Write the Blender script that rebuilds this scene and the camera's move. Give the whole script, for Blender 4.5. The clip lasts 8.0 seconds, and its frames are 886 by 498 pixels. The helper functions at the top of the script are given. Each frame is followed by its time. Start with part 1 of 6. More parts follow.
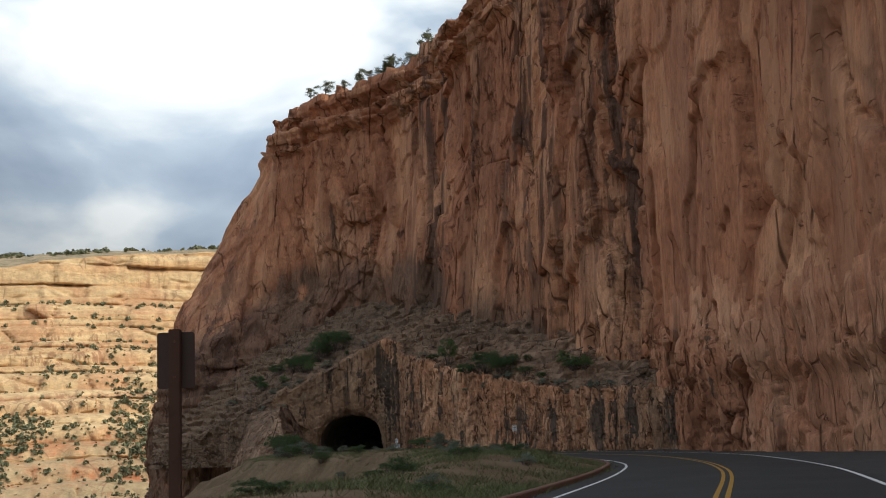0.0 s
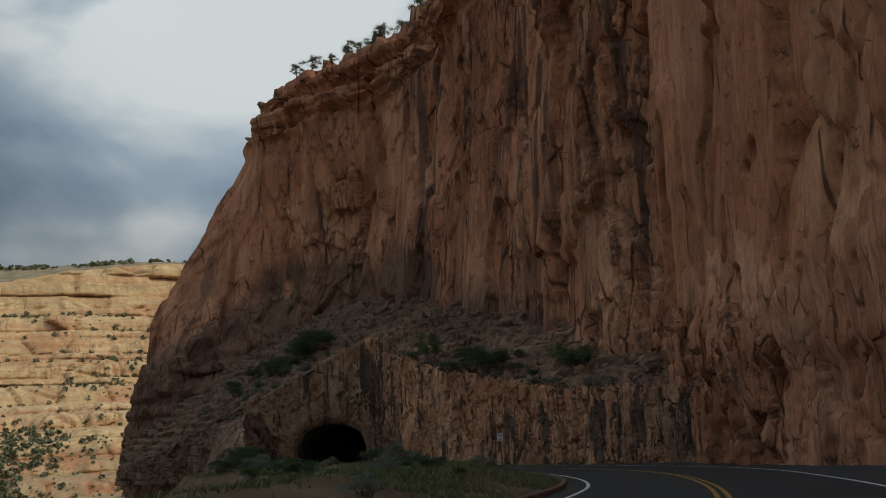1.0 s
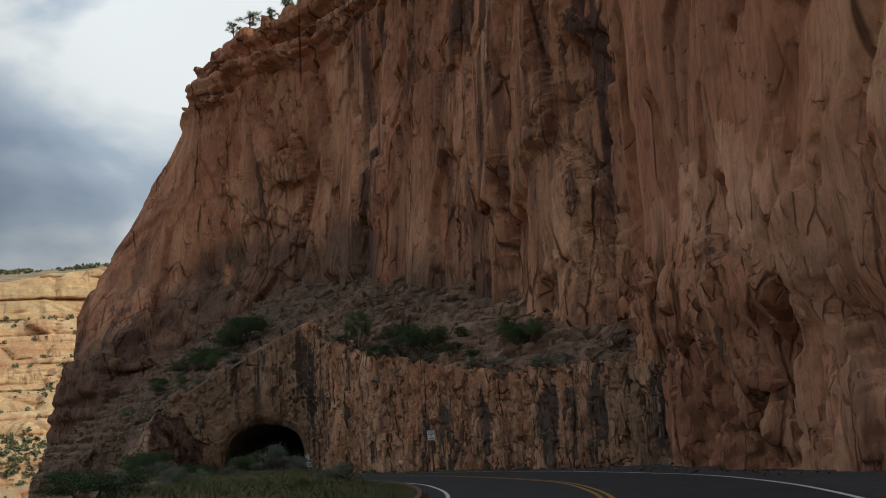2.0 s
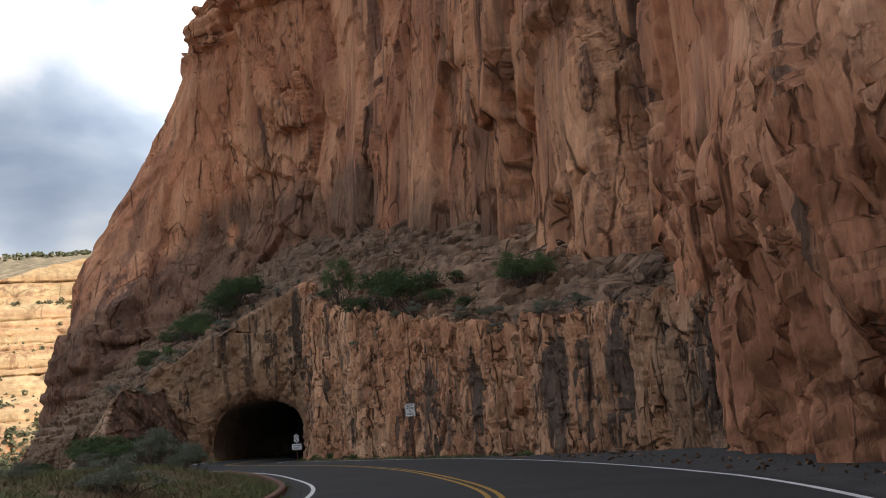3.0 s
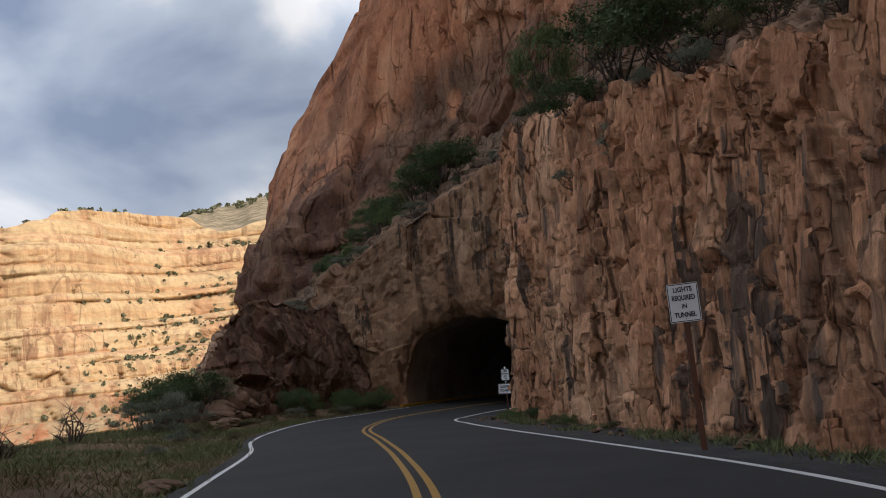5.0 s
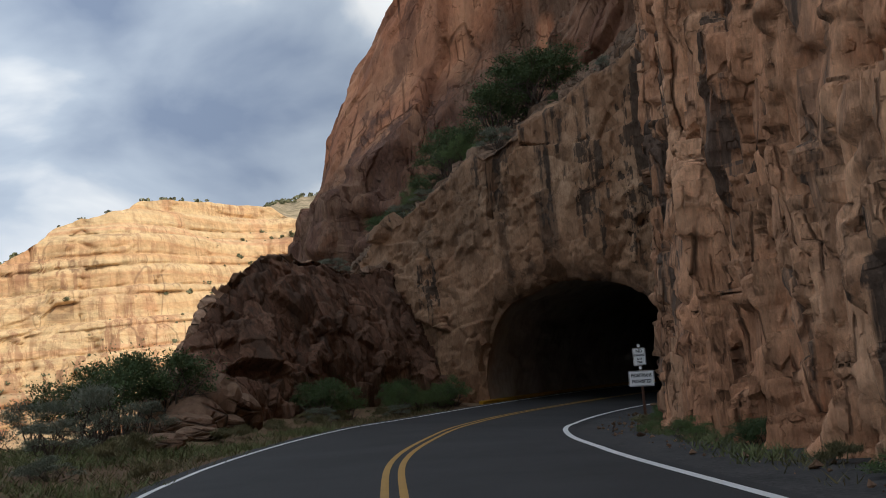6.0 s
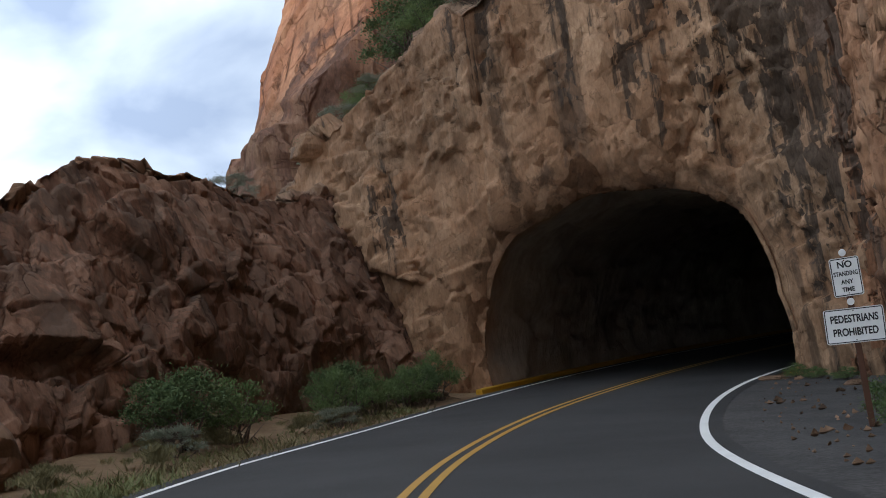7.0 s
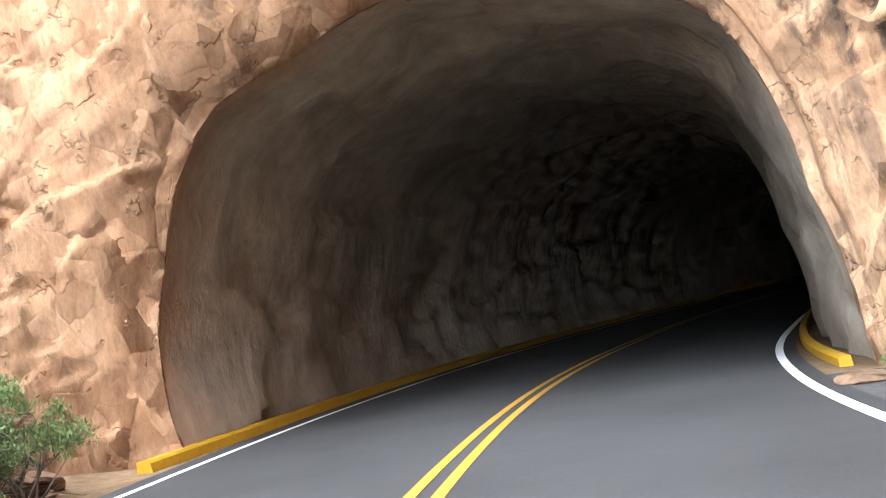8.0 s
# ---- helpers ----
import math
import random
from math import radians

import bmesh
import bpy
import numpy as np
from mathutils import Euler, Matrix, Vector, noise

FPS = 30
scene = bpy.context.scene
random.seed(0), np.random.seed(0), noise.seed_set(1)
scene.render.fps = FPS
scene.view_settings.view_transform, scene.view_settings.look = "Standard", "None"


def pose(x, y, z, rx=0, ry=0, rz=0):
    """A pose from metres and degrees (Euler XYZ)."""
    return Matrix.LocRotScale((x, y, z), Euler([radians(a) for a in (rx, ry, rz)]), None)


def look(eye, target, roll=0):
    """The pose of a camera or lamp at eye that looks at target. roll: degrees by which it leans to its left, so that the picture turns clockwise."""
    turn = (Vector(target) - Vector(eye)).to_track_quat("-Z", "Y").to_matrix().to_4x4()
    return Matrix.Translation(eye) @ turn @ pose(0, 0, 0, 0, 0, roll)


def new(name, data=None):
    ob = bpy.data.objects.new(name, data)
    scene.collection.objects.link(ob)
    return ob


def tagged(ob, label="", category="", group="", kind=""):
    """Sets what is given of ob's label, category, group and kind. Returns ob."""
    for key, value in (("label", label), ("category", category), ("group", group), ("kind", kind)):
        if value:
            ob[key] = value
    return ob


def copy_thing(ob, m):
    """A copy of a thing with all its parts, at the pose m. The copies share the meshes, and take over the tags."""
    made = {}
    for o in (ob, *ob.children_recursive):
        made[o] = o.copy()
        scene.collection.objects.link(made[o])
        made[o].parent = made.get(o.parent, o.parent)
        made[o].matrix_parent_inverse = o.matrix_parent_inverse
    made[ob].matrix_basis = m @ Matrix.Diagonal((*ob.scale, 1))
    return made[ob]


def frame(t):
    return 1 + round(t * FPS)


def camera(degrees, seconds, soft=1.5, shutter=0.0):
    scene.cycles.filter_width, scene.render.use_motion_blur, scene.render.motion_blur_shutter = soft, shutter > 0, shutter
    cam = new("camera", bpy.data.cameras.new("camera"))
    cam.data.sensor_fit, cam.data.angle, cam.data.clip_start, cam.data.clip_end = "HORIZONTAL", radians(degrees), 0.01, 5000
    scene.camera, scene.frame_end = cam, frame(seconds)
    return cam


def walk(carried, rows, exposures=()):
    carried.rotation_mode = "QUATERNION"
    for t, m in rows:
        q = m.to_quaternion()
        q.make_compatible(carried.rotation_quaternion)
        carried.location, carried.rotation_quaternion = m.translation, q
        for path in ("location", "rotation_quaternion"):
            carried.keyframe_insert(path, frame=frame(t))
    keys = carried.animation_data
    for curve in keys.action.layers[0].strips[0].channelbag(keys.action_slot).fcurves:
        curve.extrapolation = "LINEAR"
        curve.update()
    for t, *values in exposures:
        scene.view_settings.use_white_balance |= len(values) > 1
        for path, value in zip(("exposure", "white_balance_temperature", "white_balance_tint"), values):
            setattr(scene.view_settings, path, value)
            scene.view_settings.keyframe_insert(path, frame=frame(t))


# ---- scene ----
cam = camera(42.0, 8.0, soft=1.0)
PATH = [
    (0, (1.6, 0.749, 1.217), (1.595, 2.721, 1.548), -2.4),
    (0.5, (4.34, 11.442, 1.067), (4.291, 13.413, 1.404), -2.3),
    (1, (7.113, 22.12, 0.952), (7.05, 24.087, 1.306), -2.6),
    (1.5, (9.713, 33.191, 0.87), (9.659, 35.157, 1.233), -3.4),
    (1.7, (10.687, 37.496, 0.904), (10.634, 39.462, 1.266), -3.6),
    (2.8, (15.331, 60.15, 0.983), (15.202, 62.119, 1.304), -4.2),
    (3, (15.748, 64.096, 0.997), (15.578, 66.063, 1.315), -4.6),
    (3.5, (15.986, 74.044, 1.066), (15.676, 75.999, 1.353), -5.0),
    (4, (15.18, 84.293, 1.16), (14.753, 86.228, 1.429), -2.3),
    (4.5, (13.586, 94.107, 1.265), (13.062, 96.022, 1.511), -2.1),
    (5, (10.917, 104.553, 1.329), (10.254, 106.425, 1.567), -4.7),
    (5.2, (9.563, 108.564, 1.331), (8.85, 110.417, 1.566), -4.4),
    (6.3, (0.757, 129.989, 1.312), (-0.057, 131.801, 1.546), -5.1),
    (6.5, (-0.988, 133.835, 1.367), (-1.79, 135.653, 1.595), -5.9),
    (7, (-5.114, 143.347, 1.278), (-5.878, 145.184, 1.479), -8.2),
    (7.5, (-9.045, 152.979, 1.091), (-9.622, 154.887, 1.256), -9.9),
    (7.7, (-10.233, 156.905, 1.037), (-10.723, 158.836, 1.204), -10.7),
    (7.8, (-10.749, 158.979, 1.05), (-11.189, 160.923, 1.214), -11.4),
    (7.9, (-11.147, 160.774, 1.04), (-11.548, 162.726, 1.205), -11.8),
    (8, (-11.575, 162.837, 1.037), (-11.924, 164.799, 1.201), -12.6),
]
# The film's own exposure drops at first and opens up again at the tunnel.
EXPOSURE = [(0, -0.5, 6250, 5), (0.5, -1.22, 6200, 3), (1.0, -1.35, 6150, 2), (1.5, -1.38, 6150, 2), (2.8, -0.1, 6400, 10), (3.5, -0.1, 6350, 10), (4.0, -0.06, 6300, 10), (4.5, 0.08, 6250, 10),
            (5.0, -0.4, 6350, 12), (6.3, -0.42, 6250, 6), (6.5, -0.4, 6250, 5), (7.0, 0.62, 6350, 8), (7.5, 2.5, 6700, 9), (8.0, 3.72, 6600, 9)]
walk(cam, [(t, look(eye, target, roll)) for t, eye, target, roll in PATH], EXPOSURE)


# ---- light ----
SUN_DIR = Vector((0.80, -0.28, 0.60)).normalized()
sun = new("sun", bpy.data.lights.new("sun", "SUN"))
sun.data.energy, sun.data.angle, sun.data.color = 4.0, radians(0.6), (1.0, 0.93, 0.82)
sun.matrix_world = look(SUN_DIR * 300, (0, 0, 0))

world = bpy.data.worlds.new("world")
scene.world = world
world.use_nodes = True


def build_sky():
    nt = world.node_tree
    nt.nodes.clear()
    n = nt.nodes.new
    out, bg = n("ShaderNodeOutputWorld"), n("ShaderNodeBackground")
    sky = n("ShaderNodeTexSky")
    sky.sky_type, sky.sun_disc = "NISHITA", False
    sky.sun_elevation = math.asin(SUN_DIR.z)
    sky.sun_rotation = math.atan2(SUN_DIR.x, SUN_DIR.y)
    gain = n("ShaderNodeVectorMath")
    gain.operation = "SCALE"
    gain.inputs["Scale"].default_value = 0.12
    nt.links.new(sky.outputs[0], gain.inputs[0])
    tc, mp = n("ShaderNodeTexCoord"), n("ShaderNodeMapping")
    mp.inputs["Scale"].default_value = (1.0, 1.0, 1.9)
    mp.inputs["Location"].default_value = (0.35, 0.1, 0.0)
    nt.links.new(tc.outputs["Generated"], mp.inputs[0])
    big, small = n("ShaderNodeTexNoise"), n("ShaderNodeTexNoise")
    big.inputs["Scale"].default_value, big.inputs["Detail"].default_value = 2.6, 7
    big.inputs["Roughness"].default_value, big.inputs["Distortion"].default_value = 0.5, 0.25
    small.inputs["Scale"].default_value, small.inputs["Detail"].default_value = 5.0, 7
    small.inputs["Roughness"].default_value, small.inputs["Distortion"].default_value = 0.46, 0.35
    nt.links.new(mp.outputs[0], big.inputs[0])
    nt.links.new(mp.outputs[0], small.inputs[0])
    cover, shade = n("ShaderNodeValToRGB"), n("ShaderNodeValToRGB")
    cover.color_ramp.elements[0].position, cover.color_ramp.elements[1].position = 0.10, 0.26
    nt.links.new(big.outputs[0], cover.inputs[0])
    e = shade.color_ramp.elements
    e[0].position, e[0].color = 0.30, (0.29, 0.36, 0.50, 1)
    e[1].position, e[1].color = 0.63, (1.05, 1.05, 1.05, 1)
    mid = e.new(0.50)
    mid.color = (0.57, 0.645, 0.755, 1)
    # a bright break in the cloud low in the north, greyer cloud to its left
    dot = n("ShaderNodeVectorMath")
    dot.operation = "DOT_PRODUCT"
    dot.inputs[1].default_value = Vector((math.sin(radians(-11)), math.cos(radians(-11)), math.tan(radians(24)))).normalized()
    nt.links.new(tc.outputs["Generated"], dot.inputs[0])
    lobe = n("ShaderNodeMapRange")
    lobe.interpolation_type = "SMOOTHSTEP"
    for key, value in (("From Min", 0.945), ("From Max", 0.999), ("To Min", -0.015), ("To Max", 0.10)):
        lobe.inputs[key].default_value = value
    nt.links.new(dot.outputs["Value"], lobe.inputs["Value"])
    add = n("ShaderNodeMath")
    nt.links.new(small.outputs[0], add.inputs[0])
    nt.links.new(lobe.outputs[0], add.inputs[1])
    # a darker bank low in the sky, with a paler gap beneath it
    height, level, both = n("ShaderNodeSeparateXYZ"), n("ShaderNodeValToRGB"), n("ShaderNodeMath")
    nt.links.new(tc.outputs["Generated"], height.inputs[0])
    nt.links.new(height.outputs[2], level.inputs[0])
    level.color_ramp.interpolation = "EASE"
    stops = level.color_ramp.elements
    stops[0].position, stops[0].color = 0.17, (0.60, 0.60, 0.60, 1)
    stops[1].position, stops[1].color = 0.42, (0.50, 0.50, 0.50, 1)
    for at, grey in ((0.195, 0.515), (0.222, 0.42), (0.285, 0.44)):
        stop = stops.new(at)
        stop.color = (grey, grey, grey, 1)
    both.operation = "MULTIPLY_ADD"
    nt.links.new(level.outputs[0], both.inputs[0])
    both.inputs[1].default_value = 0.9
    nt.links.new(add.outputs[0], both.inputs[2])
    lowered = n("ShaderNodeMath")
    lowered.operation = "SUBTRACT"
    lowered.inputs[1].default_value = 0.45
    nt.links.new(both.outputs[0], lowered.inputs[0])
    nt.links.new(lowered.outputs[0], shade.inputs[0])
    mix = n("ShaderNodeMixRGB")
    nt.links.new(cover.outputs[0], mix.inputs[0])
    nt.links.new(gain.outputs[0], mix.inputs[1])
    nt.links.new(shade.outputs[0], mix.inputs[2])
    nt.links.new(mix.outputs[0], bg.inputs[0])
    # the cloud is thinner and brighter on the sun's side
    side = n("ShaderNodeVectorMath")
    side.operation = "DOT_PRODUCT"
    side.inputs[1].default_value = SUN_DIR
    nt.links.new(tc.outputs["Generated"], side.inputs[0])
    glow = n("ShaderNodeMapRange")
    for key, value in (("From Min", -0.1), ("From Max", 0.9), ("To Min", 0.76), ("To Max", 2.4)):
        glow.inputs[key].default_value = value
    nt.links.new(side.outputs["Value"], glow.inputs["Value"])
    # extra glow added low in the west, mostly unseen, to brighten the rock
    west = n("ShaderNodeVectorMath")
    west.operation = "DOT_PRODUCT"
    west.inputs[1].default_value = Vector((-0.85, 0.15, 0.34)).normalized()
    nt.links.new(tc.outputs["Generated"], west.inputs[0])
    bank_glow = n("ShaderNodeMapRange")
    bank_glow.interpolation_type = "SMOOTHSTEP"
    for key, value in (("From Min", 0.45), ("From Max", 0.95), ("To Min", 0.0), ("To Max", 0.55)):
        bank_glow.inputs[key].default_value = value
    nt.links.new(west.outputs["Value"], bank_glow.inputs["Value"])
    total = n("ShaderNodeMath")
    nt.links.new(glow.outputs[0], total.inputs[0])
    nt.links.new(bank_glow.outputs[0], total.inputs[1])
    # the bright break itself
    gleam = n("ShaderNodeMapRange")
    gleam.interpolation_type = "SMOOTHSTEP"
    for key, value in (("From Min", 0.955), ("From Max", 0.998), ("To Min", 0.05), ("To Max", 0.8)):
        gleam.inputs[key].default_value = value
    nt.links.new(dot.outputs["Value"], gleam.inputs["Value"])
    final = n("ShaderNodeMath")
    nt.links.new(total.outputs[0], final.inputs[0])
    nt.links.new(gleam.outputs[0], final.inputs[1])
    nt.links.new(final.outputs[0], bg.inputs[1])
    nt.links.new(bg.outputs[0], out.inputs[0])


build_sky()


# ---- noise and grids ----
def lattice(ix, iy, iz, seed):
    u = np.uint32
    h = ix.astype(u) * u(374761393) + iy.astype(u) * u(668265263) + iz.astype(u) * u(2147483647) + u(seed * 974634777 & 0xFFFFFFFF)
    h = (h ^ (h >> u(13))) * u(1274126177)
    h = (h ^ (h >> u(16))) * u(2246822519)
    return ((h ^ (h >> u(15))) & u(0xFFFFFF)).astype(np.float32) / np.float32(0xFFFFFF)


def in_blocks(work):
    """Runs an array function over short stretches, which keeps it quick."""
    def run(p, *args, **kw):
        p = np.asarray(p)
        if len(p) <= 40000:
            return work(p, *args, **kw)
        out = [work(p[k : k + 30000], *args, **kw) for k in range(0, len(p), 30000)]
        return tuple(np.concatenate(c) for c in zip(*out)) if isinstance(out[0], tuple) else np.concatenate(out)
    return run


@in_blocks
def value_noise(p, seed=0):
    """Smooth noise in -1..1 for an (n, 3) array."""
    q = np.floor(p).astype(np.int32)
    f = (p - q).astype(np.float32)
    f = f * f * f * (f * (f * 6 - 15) + 10)
    out = 0
    for dx in (0, 1):
        for dy in (0, 1):
            w = (f[:, 0] if dx else 1 - f[:, 0]) * (f[:, 1] if dy else 1 - f[:, 1])
            for dz in (0, 1):
                out = out + w * (f[:, 2] if dz else 1 - f[:, 2]) * lattice(q[:, 0] + dx, q[:, 1] + dy, q[:, 2] + dz, seed)
    return 2 * out - 1


def fbm(p, octaves=4, seed=0, gain=0.5):
    out, amp, tot = 0, 1.0, 0.0
    for k in range(octaves):
        out = out + amp * value_noise(p * 2.03**k + 17.3 * k, seed + k)
        tot += amp
        amp *= gain
    return out / tot


@in_blocks
def chunks(p, seed=0, tilt=0.6):
    """Faceted blocks: each cell has its own height and slant. Returns height and the gap to the next cell."""
    u = np.uint32
    q = np.floor(p).astype(np.int32)
    f = (p - q).astype(np.float32)
    best = np.full(len(p), 9.0, np.float32)
    second = best.copy()
    height = np.zeros(len(p), np.float32)
    qx, qy, qz = (q[:, k].astype(u) * u(m) for k, m in enumerate((374761393, 668265263, 2246822519)))
    for dx in (-1, 0, 1):
        for dy in (-1, 0, 1):
            for dz in (-1, 0, 1):
                h = (qx + u(dx * 374761393 & 0xFFFFFFFF)) ^ (qy + u(dy * 668265263 & 0xFFFFFFFF)) ^ (qz + u(dz * 2246822519 & 0xFFFFFFFF))
                h = (h + u(seed * 974634777 & 0xFFFFFFFF)) * u(1274126177)
                h = (h ^ (h >> u(15))) * u(2246822519)
                h = h ^ (h >> u(13))
                h2 = h * u(3266489917)
                h2 = h2 ^ (h2 >> u(16))
                bits = [((v >> u(s)) & u(1023)).astype(np.float32) / np.float32(1023) for v in (h, h2) for s in (0, 10, 20)]
                ox, oy, oz = f[:, 0] - dx - bits[0], f[:, 1] - dy - bits[1], f[:, 2] - dz - bits[2]
                ax = np.maximum(np.maximum(np.abs(ox), np.abs(oy)), np.abs(oz))
                d = 0.5 * ax + 0.5 * np.sqrt(ox * ox + oy * oy + oz * oz)
                lift = 2 * bits[3] - 1 + tilt * (ox * (2 * bits[4] - 1) + oy * (2 * bits[5] - 1) + oz * (1 - 2 * bits[3] * bits[5]))
                near = d < best
                second = np.where(near, best, np.minimum(second, d))
                height = np.where(near, lift, height)
                best = np.where(near, d, best)
    return height, second - best


def smooth(a, b, x):
    t = np.clip((x - a) / (b - a), 0, 1)
    return t * t * (3 - 2 * t)


def spline(points, n):
    """n points, evenly spread, on a smooth curve through the given ones (any number of columns)."""
    p = np.array(points, float)
    d = np.r_[0, np.cumsum(np.linalg.norm(np.diff(p[:, :2], axis=0), axis=1))]
    m = np.gradient(p, d, axis=0)
    t = np.linspace(0, d[-1], n)
    k = np.clip(np.searchsorted(d, t) - 1, 0, len(d) - 2)
    h = (d[k + 1] - d[k])[:, None]
    u = ((t - d[k]) / (d[k + 1] - d[k]))[:, None]
    return ((2 * u**3 - 3 * u**2 + 1) * p[k] + (u**3 - 2 * u**2 + u) * h * m[k]
            + (-2 * u**3 + 3 * u**2) * p[k + 1] + (u**3 - u**2) * h * m[k + 1])


def grid_normals(g):
    du, dv = np.gradient(g, axis=0), np.gradient(g, axis=1)
    n = np.cross(du, dv)
    return n / np.maximum(np.linalg.norm(n, axis=-1, keepdims=True), 1e-9)


def mesh_object(name, verts, faces, material, parent=None, label="", smooth_faces=True):
    me = bpy.data.meshes.new(name)
    me.from_pydata(verts if isinstance(verts, list) else verts.tolist(), [], faces if isinstance(faces, list) else faces.tolist())
    if smooth_faces:
        me.shade_smooth()
    if material:
        me.materials.append(material)
    ob = new(name, me)
    if parent:
        ob.parent = parent
    if label:
        ob["label"] = label
    return ob


def grid_faces(nu, nv, keep=None):
    a = np.arange(nu * nv).reshape(nu, nv)
    f = np.stack([a[:-1, :-1], a[1:, :-1], a[1:, 1:], a[:-1, 1:]], -1).reshape(-1, 4)
    return f if keep is None else f[keep.reshape(-1)]


def part(name, bm, material, parent, label=""):
    me = bpy.data.meshes.new(name)
    bm.to_mesh(me)
    bm.free()
    if material:
        me.materials.append(material)
    ob = new(name, me)
    ob.parent = parent
    if label:
        ob["label"] = label
    return ob


# ---- materials ----
class Nodes:
    """Builds one node material."""

    def __init__(self, name, roughness=0.9, specular=0.3):
        self.mat = bpy.data.materials.new(name)
        self.mat.use_nodes = True
        self.nt = self.mat.node_tree
        self.bsdf = self.nt.nodes["Principled BSDF"]
        self.bsdf.inputs["Roughness"].default_value = roughness
        self.bsdf.inputs["Specular IOR Level"].default_value = specular
        self.tc = self.nt.nodes.new("ShaderNodeTexCoord")

    def link(self, a, b):
        self.nt.links.new(a, b)

    def coords(self, scale=(1, 1, 1), turn=(0, 0, 0)):
        m = self.nt.nodes.new("ShaderNodeMapping")
        m.inputs["Scale"].default_value = scale
        m.inputs["Rotation"].default_value = turn
        self.link(self.tc.outputs["Object"], m.inputs[0])
        return m.outputs[0]

    def noise(self, where, scale, detail=5, rough=0.55, warp=0.0):
        t = self.nt.nodes.new("ShaderNodeTexNoise")
        t.inputs["Scale"].default_value, t.inputs["Detail"].default_value = scale, detail
        t.inputs["Roughness"].default_value, t.inputs["Distortion"].default_value = rough, warp
        self.link(where, t.inputs[0])
        return t.outputs[0]

    def cells(self, where, scale, feature="F1", out="Color", rnd=1.0):
        t = self.nt.nodes.new("ShaderNodeTexVoronoi")
        t.feature = feature
        t.inputs["Scale"].default_value = scale
        t.inputs["Randomness"].default_value = rnd
        self.link(where, t.inputs[0])
        return t.outputs[out]

    def facets(self, where, scale):
        """Broken planes: a height with its own slant and level in every cell, and the cell's colour."""
        t = self.nt.nodes.new("ShaderNodeTexVoronoi")
        t.inputs["Scale"].default_value = scale
        self.link(where, t.inputs[0])
        off, slant, dot = (self.nt.nodes.new("ShaderNodeVectorMath") for _ in range(3))
        off.operation, slant.operation, dot.operation = "SUBTRACT", "SUBTRACT", "DOT_PRODUCT"
        self.link(where, off.inputs[0])
        self.link(t.outputs["Position"], off.inputs[1])
        self.link(t.outputs["Color"], slant.inputs[0])
        slant.inputs[1].default_value = (0.5, 0.5, 0.5)
        self.link(off.outputs[0], dot.inputs[0])
        self.link(slant.outputs[0], dot.inputs[1])
        level = self.math("MULTIPLY", t.outputs["Color"], 0.22 / scale)
        return self.math("ADD", self.math("MULTIPLY", dot.outputs["Value"], 1.5), level), t.outputs["Color"]

    def ramp(self, value, stops, smooth_it=False):
        r = self.nt.nodes.new("ShaderNodeValToRGB")
        if smooth_it:
            r.color_ramp.interpolation = "EASE"
        e = r.color_ramp.elements
        while len(e) < len(stops):
            e.new(0.5)
        for el, (pos, col) in zip(e, stops):
            el.position = pos
            el.color = (col, col, col, 1) if isinstance(col, (int, float)) else (*col, 1)
        self.link(value, r.inputs[0])
        return r.outputs[0]

    def mix(self, fac, a, b, how="MIX"):
        m = self.nt.nodes.new("ShaderNodeMixRGB")
        m.blend_type = how
        for k, v in enumerate((fac, a, b)):
            if isinstance(v, (int, float)):
                m.inputs[k].default_value = v if k == 0 else (v, v, v, 1)
            elif isinstance(v, tuple):
                m.inputs[k].default_value = (*v, 1)
            else:
                self.link(v, m.inputs[k])
        return m.outputs[0]

    def math(self, how, a, b=0.0):
        m = self.nt.nodes.new("ShaderNodeMath")
        m.operation = how
        for k, v in enumerate((a, b)):
            if isinstance(v, (int, float)):
                m.inputs[k].default_value = v
            else:
                self.link(v, m.inputs[k])
        return m.outputs[0]

    def axis(self, which):
        x = self.nt.nodes.new("ShaderNodeSeparateXYZ")
        self.link(self.tc.outputs["Object"], x.inputs[0])
        return x.outputs[which]

    def facing_up(self):
        g, x = self.nt.nodes.new("ShaderNodeNewGeometry"), self.nt.nodes.new("ShaderNodeSeparateXYZ")
        self.link(g.outputs["Normal"], x.inputs[0])
        return x.outputs["Z"]

    def bump(self, height, strength=0.5, distance=0.1):
        b = self.nt.nodes.new("ShaderNodeBump")
        b.inputs["Strength"].default_value, b.inputs["Distance"].default_value = strength, distance
        self.link(height, b.inputs["Height"])
        self.link(b.outputs[0], self.bsdf.inputs["Normal"])

    def done(self, colour):
        if isinstance(colour, tuple):
            self.bsdf.inputs["Base Color"].default_value = (*colour, 1)
        else:
            self.link(colour, self.bsdf.inputs["Base Color"])
        return self.mat


